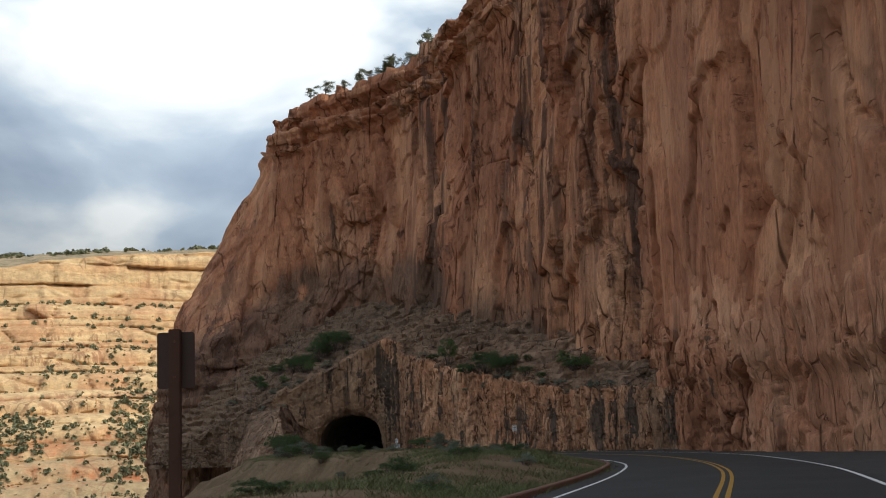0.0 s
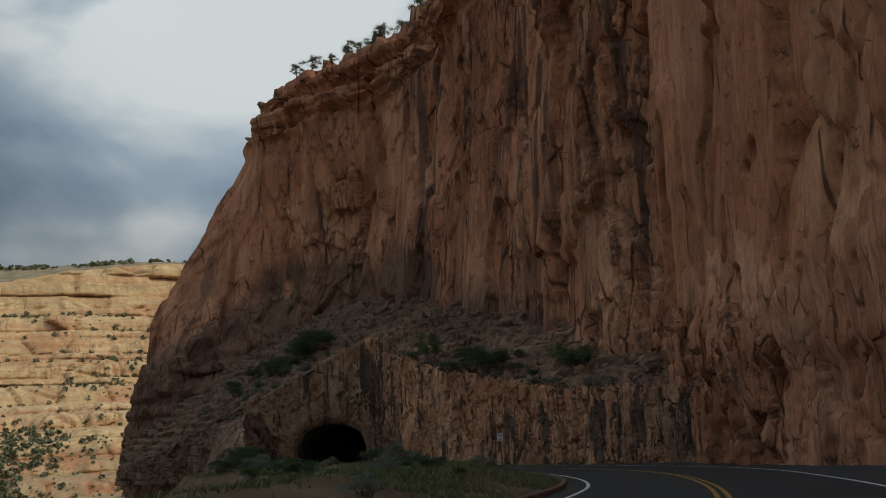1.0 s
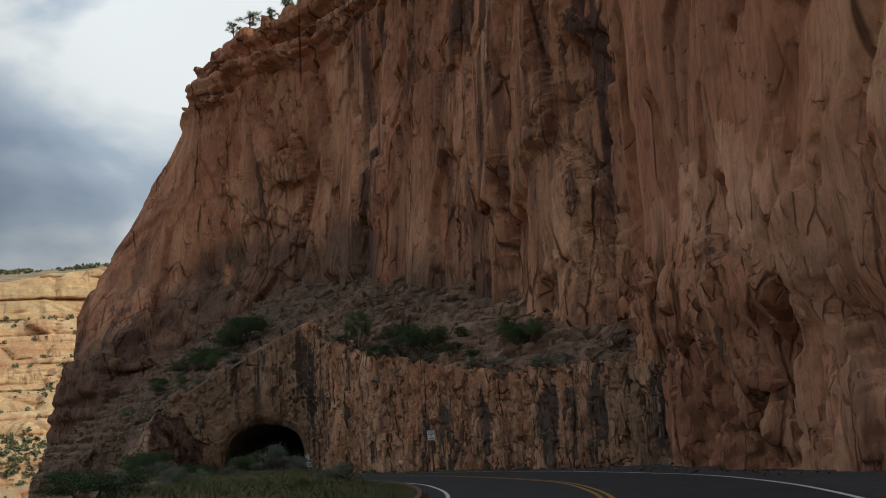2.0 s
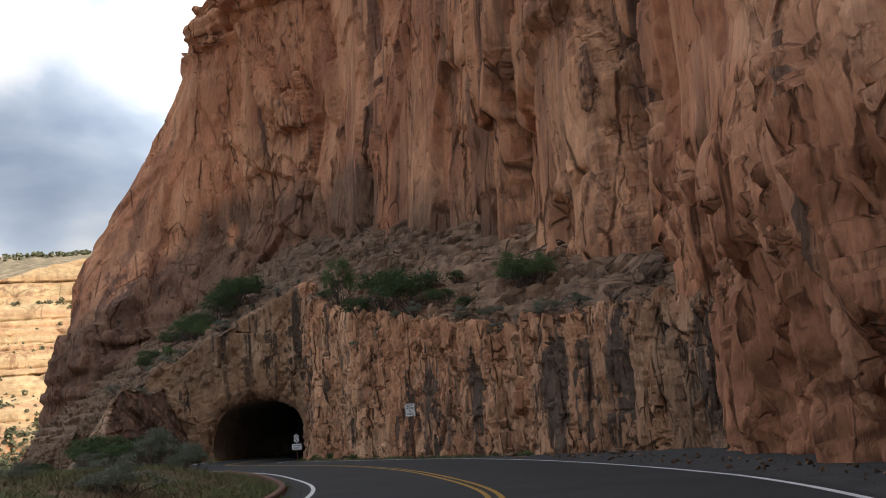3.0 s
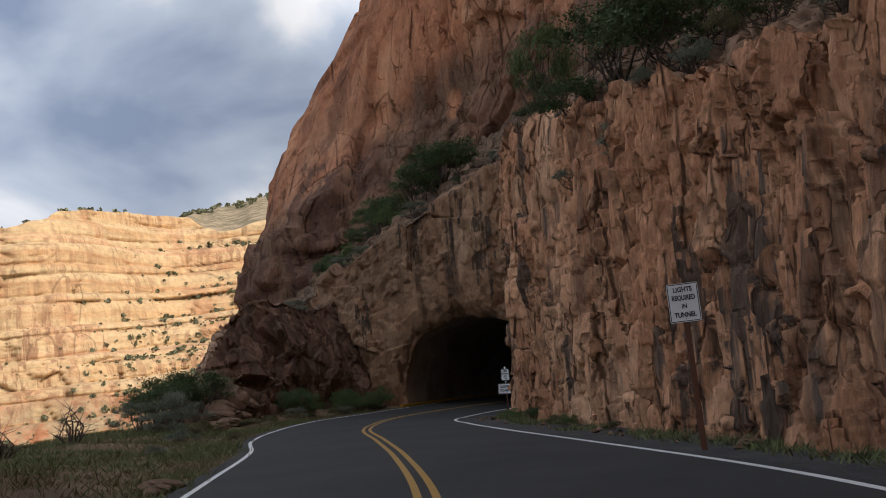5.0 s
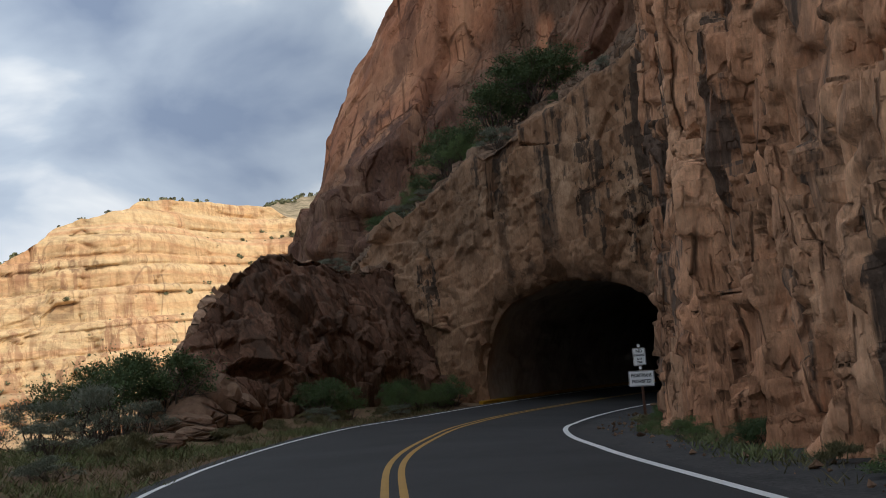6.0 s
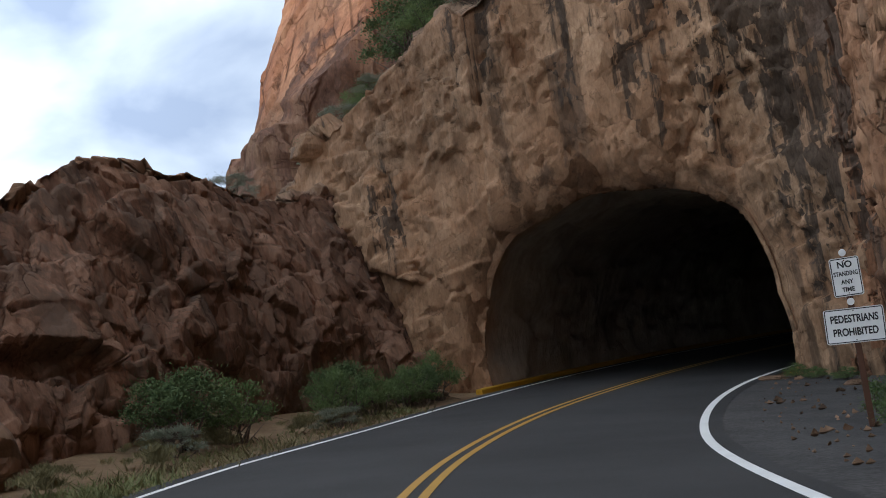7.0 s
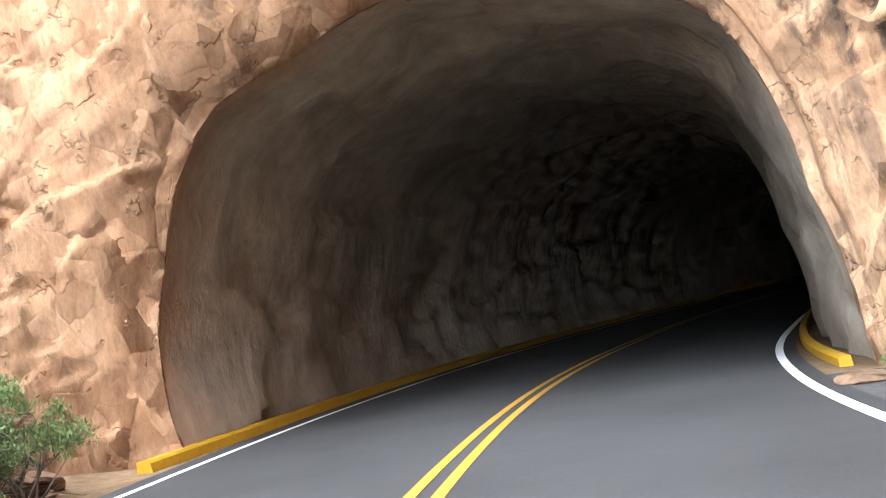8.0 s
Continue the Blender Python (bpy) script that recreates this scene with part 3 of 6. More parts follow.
def ground_height(x, y):
    k, o = beside(x, y)
    yy = LINE[k, 1]
    flat = road_height(yy) + bank(yy) * np.clip(o, -7, 15) - 0.09
    left = -o - LINE[k, 2]
    right = o - LINE[k, 3]
    p = np.column_stack([x, y, 0 * x])
    rough = fbm(p * 0.35, 4, 3) * 0.22 * smooth(0.8, 4, left)
    edge = verge_width(yy)
    mound = (0.35 + 0.5 * smooth(25, 55, yy) * smooth(135, 112, yy)) * smooth(0.9, 5.5, left) * smooth(edge + 3, edge - 3, left)
    drop = -0.85 * np.maximum(left - edge, 0) + fbm(p * 0.08, 4, 9) * np.clip(left - edge, 0, 6)
    drop = np.maximum(drop, -48 + 5 * fbm(p * 0.01, 4, 5))
    return flat + rough + mound + drop - 0.02 * smooth(0, 2, right)


def stretched(lo, hi, step, far):
    """Even steps between lo and hi, growing steps outside."""
    mid = np.arange(lo, hi + step, step)
    out = [step]
    while sum(out) < far:
        out.append(out[-1] * 1.16)
    tail = np.cumsum(out)
    return np.r_[(lo - tail)[::-1], mid, mid[-1] + tail]


def build_ground():
    gx, gy = stretched(-48, 28, 0.8, 3500), stretched(-20, 178, 0.8, 3500)
    X, Y = np.meshgrid(gx, gy, indexing="ij")
    Z = np.concatenate([ground_height(a, b) for a, b in zip(np.array_split(X.ravel(), 12), np.array_split(Y.ravel(), 12))])
    v = np.column_stack([X.ravel(), Y.ravel(), Z])
    ob = mesh_object("ground", v, grid_faces(*X.shape), MAT_SOIL)
    return tagged(ob, "dry reddish soil falling away into the canyon", "ground", kind="structure")


build_ground()

# ---- weathering of the rock ----
def patches(p, spots):
    """Soft spots: place, half sizes, amount."""
    out = np.zeros(len(p))
    for centre, half, amount in spots:
        e = (((p - np.array(centre)) / np.array(half)) ** 2).sum(-1)
        out = np.maximum(out, amount * np.exp(-(e**1.5)))
    return out


def weather(ob, stain, dull, even=0.0):
    """Stores how dark-stained, how dull and how smooth each point of a rock is."""
    a = ob.data.attributes.new("weathering", "FLOAT_COLOR", "POINT")
    c = np.zeros((len(ob.data.vertices), 4), np.float32)
    c[: len(stain), 0], c[: len(dull), 1], c[:, 2], c[:, 3] = stain, dull, even, 1
    a.data.foreach_set("color", c.ravel())


def spall(p, across, up, seed, sharp=0.82):
    """Slabs that lean out and break off along sharp arched lower edges."""
    q = p[:, 2] * up + 2.6 * fbm(p * across, 4, seed)
    f = q - np.floor(q)
    return smooth(sharp, 1.0, f) - f


# ---- cliff ----
# The first points, out of view, are added so the cliff shades the road.
CLIFF_NEAR = [(36, -90), (32, -20), (29, 20), (26.5, 50), (24.0, 75), (21.3, 92), (20.4, 108), (19.5, 116), (16.8, 125)]
CLIFF_LEVELS = [
    (-50, [(12, 143), (6, 157), (0.5, 167), (-3.5, 183), (-9, 195), (-18, 205), (-28, 204), (-44, 204), (-60, 212), (-70, 232), (-62, 320)]),
    (0, [(12, 143), (6, 157), (0.5, 167), (-3.5, 183), (-9, 195), (-18, 205), (-27, 205), (-42, 206), (-54, 212), (-60, 230), (-56, 320)]),
    (17, [(12, 143), (6, 157), (0.5, 167), (-3.5, 183), (-9, 195), (-16, 205), (-26, 208), (-38, 207.5), (-49, 213), (-55.5, 230), (-52, 320)]),
]
CLIFF_LEVELS += [
    (30, [(12.4, 143.5), (6.6, 157.5), (1.2, 168), (-2.8, 183.5), (-8.5, 195), (-16, 204), (-25, 213.5), (-37, 216), (-48.4, 220), (-53, 238), (-47, 320)]),
    (46, [(13.2, 144.5), (8.2, 158.5), (3.4, 170), (-0.8, 184), (-7.5, 194.8), (-16, 203), (-25, 212), (-35.2, 218), (-42.2, 225.5), (-43.4, 247), (-33, 320)]),
    (66, [(13.5, 145), (8.8, 159), (4.4, 171), (-0.2, 184.5), (-7.5, 195), (-16, 203), (-24, 210), (-30.4, 217.5), (-32.4, 233), (-28.5, 262), (-16, 320)]),
]


def rim_height(s):
    return np.interp(s, [0, 0.5, 1.0], [67.5, 66.8, 62])


# Hollows in the face: place, half sizes and depth.
HOLLOWS = [((-30.0, 220.5, 46.3), (1.5, 1.6, 1.7), 1.9), ((22.5, 83.7, 16.6), (0.55, 0.55, 0.6), 1.5), ((22.2, 84.8, 15.9), (0.4, 0.4, 0.35), 0.9), ((-40.5, 207.3, 16.0), (4.2, 4.0, 1.5), 1.7),
           ((-38, 209, 19.5), (6.5, 5.0, 0.9), 1.0), ((16.5, 125.0, 11.4), (1.2, 1.6, 1.8), 1.8), ((21.4, 85.6, 11.0), (0.5, 0.5, 3.4), 0.9), ((20.2, 93.5, 4.4), (0.9, 1.2, 1.6), 0.9),
           ((19.8, 112.3, 9.9), (0.6, 0.7, 0.7), 0.8), ((-12, 202, 38), (9, 6, 7), 1.6), ((4, 168, 50), (5, 6, 8), 1.0)]


CLIFF_STAINS = [((18, 117, 36), (6, 7.5, 30), 0.62), ((6, 164, 46), (6, 5, 12), 0.5), ((21.4, 89, 9), (1.2, 1.0, 9), 0.55), ((20.3, 94.2, 1.6), (1.0, 1.1, 1.8), 0.6), ((21.6, 87.6, 3), (1.2, 1.2, 3), 0.45)]
CLIFF_STAINS += [((17.5, 122, 12), (2, 3, 3), 0.5), ((-44, 212, 12), (14, 8, 8), 0.60), ((-40, 210, 22), (10, 8, 8), 0.44), ((-48, 216, 3), (12, 8, 7), 0.6), ((13, 143, 32), (4, 4, 14), 0.36), ((-17, 205, 42), (9, 6, 6), 0.33), ((23.5, 81, 30), (3, 2.5, 16), 0.4), ((-33, 219, 44), (6, 6, 8), 0.3), ((-13, 203, 37), (8, 6, 7), 0.34), ((9, 153, 34), (3, 3, 16), 0.36)]
# Bare spots in the dull crust over the tunnel.
CLIFF_BARE = [((-25.4, 214.6, 29.9), (1.0, 1.2, 1.7), 1.0), ((-15.2, 201.6, 25.3), (1.2, 1.4, 1.3), 1.0), ((1.8, 161.3, 21), (2.2, 2.6, 4.0), 1.0)]


def cliff_spacing():
    """Steps along the cliff, finer where the road passes near: shares of its length from 0 to 1."""
    c = spline(CLIFF_NEAR + CLIFF_LEVELS[2][1], 3000)
    near = np.interp(c[:, 1], [-90, 30, 45, 78, 84, 165, 200, 235, 260, 330], [1.2, 1.0, 0.5, 0.26, 0.19, 0.19, 0.26, 0.3, 1.2, 2.0])
    count = np.r_[0, np.cumsum(np.linalg.norm(np.diff(c[:, :2], axis=0), axis=1) / near[1:])]
    return np.interp(np.linspace(0, count[-1], int(count[-1])), count, np.linspace(0, 1, 3000))


def build_cliff():
    t = cliff_spacing()
    nu, nv = len(t), 310
    levels = np.array([z for z, _ in CLIFF_LEVELS], float)
    k = np.clip((t * 2999).round().astype(int), 0, 2999)
    plans = np.array([spline(CLIFF_NEAR + tail, 3000)[k] for _, tail in CLIFF_LEVELS])
    rim = rim_height(t)
    low = -1 - 49 * smooth(0.66, 0.80, t)
    v = np.linspace(0, 1, nv) ** 1.12
    Z = low[:, None] + (rim - low)[:, None] * v[None]
    g = np.empty((nu, nv, 3))
    for a in range(2):
        for i in range(nu):
            g[i, :, a] = np.interp(Z[i], levels, plans[:, i, a])
    g[..., 2] = Z
    nose = smooth(-14, -30, g[..., 0])
    g[..., 0] += nose * np.interp(Z, [-50, -3, 3, 10, 20, 26, 32, 40, 50, 66], [3.6, 3.2, 1.5, 0.2, 0.0, -0.6, 0.6, 1.9, 1.3, 2.4])
    n = -grid_normals(g)
    p = g.reshape(-1, 3)
    bent = p + 0.7 * np.stack([fbm(p * 0.10, 3, 81), fbm(p * 0.10, 3, 85), 2.0 * fbm(p * 0.08, 3, 89)], -1)
    y, zz = p[:, 1], p[:, 2]
    wander = 2 * fbm(p * 0.1, 2, 58)
    crushed = np.exp(-(((y - 117) / 6.5) ** 4)) * smooth(9, 14, zz)
    even = np.exp(-(((y - 99) / 9) ** 6)) * smooth(8.5, 11, zz + wander)
    even = np.maximum(even, 0.6 * smooth(92, 84, y) * smooth(7, 10, zz + wander))
    busy = smooth(-0.1, 0.35, fbm(p * (0.05, 0.05, 0.025), 3, 77))
    rough = (1 - 0.85 * even) * (0.25 + 0.75 * busy)
    # broad swells, tall flat panels at different depths, slabs that have peeled away
    d = 1.6 * fbm(p * (0.045, 0.045, 0.012), 3, 11) * (1 - 0.5 * even) + 0.25 * fbm(p * (0.2, 0.2, 0.04), 3, 21) * (1 - 0.5 * even)
    h, gap = chunks(bent * (0.095, 0.095, 0.026), 33, 0.35)
    d += 1.25 * h * (1 - 0.75 * even) - 0.7 * smooth(0.025, 0.0, gap) * (1 - 0.4 * even)
    d += 1.1 * spall(bent, (0.045, 0.045, 0.016), 0.036, 31, 0.93) * (1 - 0.6 * even)
    h, gap = chunks(bent * (0.24, 0.24, 0.075), 37, 0.5)
    d += 0.55 * h * rough - 0.25 * smooth(0.03, 0.0, gap) * rough
    d += 0.45 * spall(bent, (0.12, 0.12, 0.04), 0.07, 41, 0.92) * (1 - 0.6 * even)
    near = smooth(13, 9, zz + 1.5 * wander) * smooth(113, 109, y)
    h, gap = chunks(p * (0.30, 0.30, 0.13), 47, 0.8)
    d = d * (1 - 0.45 * near) + near * (0.55 * h - 0.25 * smooth(0.05, 0.0, gap))
    h, gap = chunks(bent * (0.42, 0.42, 0.16), 51, 0.9)
    d += crushed * (0.75 * h - 0.5 * smooth(0.07, 0.0, gap) - 0.6)
    h, gap = chunks(bent * (0.95, 0.95, 0.26), 55, 1.0)
    ribbed = smooth(12, 8, zz + wander) * smooth(78, 86, y) * smooth(135, 118, y)
    d += (0.10 * rough + 0.22 * ribbed + 0.22 * crushed) * h - (0.10 * rough + 0.16 * ribbed) * smooth(0.06, 0, gap)
    d += ribbed * 0.13 * chunks(bent * (2.0, 2.0, 0.5), 56, 1.2)[0]
    d += 0.05 * fbm(p * (0.9, 0.9, 0.5), 3, 59)
    # the face steps forward along one upright joint
    d += 0.7 * smooth(88.4, 87.9, y + 0.25 * wander) * smooth(4, 6, zz)
    d -= 0.3 * smooth(9, 4, zz) * smooth(78, 84, y) * smooth(112, 107, y)
    for (cx, cy, cz), (a, b, c), deep in HOLLOWS:
        e = ((p[:, 0] - cx) / a) ** 2 + ((y - cy) / b) ** 2 + ((zz - cz) / c) ** 2
        d -= deep * np.exp(-(e**2))
    foot = smooth(23, 16, zz) * smooth(190, 203, y)
    bed = np.floor((zz + 1.5 * fbm(p * 0.06, 2, 73)) / 1.6).astype(np.int64)
    d += foot * (0.28 * (2 * lattice(bed, 0 * bed, 0 * bed, 9) - 1) + 0.3 * chunks(p * (0.25, 0.25, 0.5), 75, 0.6)[0])
    d *= 1 - 0.45 * nose.ravel() * smooth(22, 30, zz)
    # bedded rim
    rr = np.repeat(rim, nv)
    top = smooth(8.5, 6.5, rr - zz + 1.2 * fbm(p * 0.06, 2, 63))
    blocks = chunks(p * (0.24, 0.24, 0.42), 61, 0.25)[0]
    lay = np.floor((zz + 0.8 * fbm(p * 0.05, 2, 65)) / 1.15).astype(np.int64)
    step = 2 * lattice(lay, 0 * lay, 0 * lay, 5) - 1
    d = d * (1 - 0.55 * top) + top * (1.3 * blocks + 1.0 * step + 0.2)
    g = g + n * d.reshape(nu, nv, 1)
    # cap that runs back over the uneven top
    caps = [g]
    lip = 1.7 * chunks(g[:, -1] * (0.26, 0.26, 0.0), 67, 0.0)[0]
    for back, rise in ((0.3, 0.7), (2.2, 0.8), (5, 0.4), (12, 1.0), (30, 4), (90, 6)):
        e = g[:, -1].copy()
        e[:, :2] -= n[:, -1, :2] * back
        e[:, 2] = rim + np.where(back < 4, lip * 0.8, 0.4) + rise * (1 + 0.4 * fbm(e * 0.1, 3, 71))
        caps.append(e[:, None])
    g = np.concatenate(caps, 1)
    # the tunnel is bored through
    c = 0.25 * (g[:-1, :-1] + g[1:, :-1] + g[1:, 1:] + g[:-1, 1:])
    keep = np.ones(c.shape[:2], bool)
    low_part = (c[..., 2] < 12) & (c[..., 1] > 176) & (c[..., 0] < 30) & (c[..., 0] > -30)
    keep[low_part] = np.abs(beside(c[low_part][:, 0], c[low_part][:, 1])[1]) > 7.5
    ob = mesh_object("cliff", g.reshape(-1, 3), grid_faces(*g.shape[:2], keep)[:, ::-1], MAT_CLIFF)
    ob.data.materials.append(MAT_RIBBED)
    cc = c[keep]
    close = (cc[:, 1] < 113 + 3 * fbm(cc * 0.2, 3, 96)) & (cc[:, 2] < 11.5 + 5 * fbm(cc * (0.12, 0.12, 0.0), 3, 97) + 3 * fbm(cc * 0.5, 3, 98))
    ob.data.polygons.foreach_set("material_index", close.astype(np.int32))
    p = g.reshape(-1, 3)
    blur = 4 * fbm(p * 0.07, 3, 91) + 2 * fbm(p * (0.2, 0.2, 0.1), 3, 92)
    base = np.interp(p[:, 1], [125, 135, 150, 154, 158, 166, 172, 185, 205, 214], [9, 13, 17, 19, 21, 23, 27, 29, 33, 33])
    base = np.where(p[:, 0] < -30, np.interp(p[:, 0], [-45, -38, -31], [22, 22, 31]), base)
    dull = 0.85 * smooth(base + 6, base - 5, p[:, 2] + 1.1 * blur) * smooth(122, 130, p[:, 1])
    dull *= 1 - patches(p, CLIFF_BARE)
    even = np.exp(-(((p[:, 1] - 99) / 9) ** 6)) * smooth(9, 12, p[:, 2] + 0.4 * blur)
    even = np.maximum(even, 0.7 * smooth(92, 84, p[:, 1]) * smooth(7, 10, p[:, 2] + 0.4 * blur))
    even = np.maximum(0.95 * even, 0.75 * smooth(0.02, 0.16, fbm(p * (0.045, 0.045, 0.022), 3, 93)) * smooth(10, 16, p[:, 2]))
    weather(ob, patches(p, CLIFF_STAINS), dull, even)
    return tagged(ob, "towering red sandstone cliff with dark weathering streaks", "cliff", kind="structure")


build_cliff()

# ---- road cut, bench and tunnel mouth ----
# Foot x, y; height of the cut's top; the place where the bench behind it meets the cliff.
CUT = [
    (25.5, 100, 4.6, 28, 102, 5), (21.7, 105.2, 5.0, 24.0, 107.2, 5.6), (18.8, 109.4, 5.6, 21.2, 111.8, 7), (15.2, 115, 6.0, 18.8, 117.5, 8.2), (12.9, 119, 6.2, 18, 121.5, 9.3),
    (10, 124.5, 6.8, 16.5, 127.5, 11.2), (6, 132, 8.2, 14.5, 135.5, 13.6), (1.7, 140, 9.6, 11.5, 146, 16), (-1, 147, 10.8, 8, 153, 17.5),
    (-3.6, 154, 12.2, 3.5, 162, 19.5), (-4.7, 158, 12.7, 1, 167, 20.5), (-5.0, 162, 13.2, -1, 174, 21), (-5.8, 170, 14.6, -4, 184, 23),
]
# and on round the tunnel mouth to the brink
CUT += [
    (-6.6, 175.6, 16.4, -7, 192, 24.5), (-8.2, 177.2, 16.8, -9, 195.5, 25), (-12, 177.4, 15.3, -13, 200.5, 25.5), (-18, 177.1, 12.5, -20, 206, 24),
    (-21, 177.0, 10.8, -26, 209, 22), (-24.5, 178.5, 9.4, -31, 209, 19), (-29, 182, 8, -36, 208.5, 16), (-37, 190, 5, -42, 208.5, 12), (-50, 200, 1, -53, 213, 6),
]
# The mouth's outline: x and height.
MOUTH = [(-18.75, -1.0), (-18.6, 0.4), (-18.3, 3.2), (-17.9, 4.2), (-17.1, 5.05), (-15.8, 5.5), (-14.5, 5.95), (-13, 5.8), (-10.8, 5.2), (-10.05, 4.6), (-9.65, 3.6), (-9.4, 2.0), (-9.2, 0.0), (-9.1, -1.0)]
MOUTH_MID = np.array([-14.0, 1.5])
_m = np.array(MOUTH) - MOUTH_MID
_ang = np.unwrap(np.arctan2(_m[:, 1], _m[:, 0]))
_ang, _rad = _ang[::-1], np.hypot(_m[:, 0], _m[:, 1])[::-1]


def mouth_radius(angle):
    return np.interp(angle, _ang, _rad)


def mouth_polar(x, z):
    a = np.arctan2(z - MOUTH_MID[1], x - MOUTH_MID[0])
    a = np.where(a < _ang[0] - 0.3, a + 2 * np.pi, a)
    a = np.where(a > _ang[0] + 2 * np.pi, a - 2 * np.pi, a)
    return a, np.hypot(x - MOUTH_MID[0], z - MOUTH_MID[1])


def cut_relief(p):
    """Metres by which the blasted rock stands out: upright ribs along the road, rounder flakes over the tunnel."""
    bent = p + 0.10 * np.stack([fbm(p * 0.5, 2, 181), fbm(p * 0.5, 2, 185), 1.5 * fbm(p * 0.4, 2, 189)], -1)
    d = 0.40 * fbm(p * (0.16, 0.16, 0.06), 3, 101)
    a = 0.34 * chunks(bent * (0.42, 0.42, 0.16), 111, 1.2)[0]
    a += 0.22 * spall(bent, (0.35, 0.35, 0.12), 0.30, 115, 0.9)
    h, gap = chunks(bent * (1.2, 1.2, 0.38), 121, 1.4)
    a += 0.20 * h - 0.14 * smooth(0.08, 0.0, gap)
    a += 0.09 * chunks(bent * (2.6, 2.6, 0.9), 125, 1.6)[0]
    b = 0.30 * chunks(bent * (0.30, 0.30, 0.24), 113, 1.1)[0]
    h, gap = chunks(bent * (0.75, 0.75, 0.65), 123, 0.9)
    some = smooth(-0.1, 0.3, fbm(p * 0.3, 3, 129))
    b += (0.17 * h - 0.08 * smooth(0.04, 0.0, gap)) * (0.35 + 0.65 * some)
    h, gap = chunks(bent * (1.3, 1.3, 1.0), 133, 1.2)
    b += (0.11 * h - 0.07 * smooth(0.05, 0.0, gap)) * (0.4 + 0.6 * some)
    b += 0.10 * spall(bent, (0.4, 0.4, 0.3), 0.45, 117, 0.95) * some
    b += 0.06 * chunks(bent * (2.6, 2.6, 2.1), 127, 1.2)[0] * (0.4 + 0.6 * some)
    over = smooth(-5.5, -8.0, p[:, 0]) * smooth(172, 175, p[:, 1])
    return d + a * (1 - over) + b * over + 0.02 * fbm(p * 2.2, 2, 131)


CUT_STAINS = [((8.4, 128.0, 2.2), (4, 5, 4.2), 0.58), ((12.4, 120.6, 3.6), (1.4, 2.2, 4.5), 0.62), ((15.6, 114.8, 3), (1.2, 1.7, 4.0), 0.72), ((17.4, 111.6, 3), (3.0, 3.6, 5), 0.66), ((21, 106, 3), (3.0, 3.0, 4), 0.5), ((10.2, 124.4, 5.2), (1.0, 1.3, 2.2), 0.45)]
# The broad faint entries at y 155 and 143 darken whole stretches of wall.
CUT_STAINS += [((-10.8, 177.6, 10.6), (2.6, 2.5, 4.8), 0.60), ((-7.4, 177.0, 9.5), (1.7, 2.5, 9), 0.72), ((-9.2, 177.3, 13), (2.2, 2.5, 5), 0.66), ((-20.9, 177.4, 6.2), (0.7, 1.6, 2.6), 0.55), ((-6.0, 172, 6), (1.2, 3.0, 9), 0.40), ((2.5, 138.5, 2), (1.4, 2.0, 2.0), 0.38), ((-3.6, 155, 6), (2.5, 9, 9), 0.42), ((1, 143, 6), (3, 7, 7), 0.34), ((-14, 177.5, 12.5), (8, 3, 4.5), 0.36)]


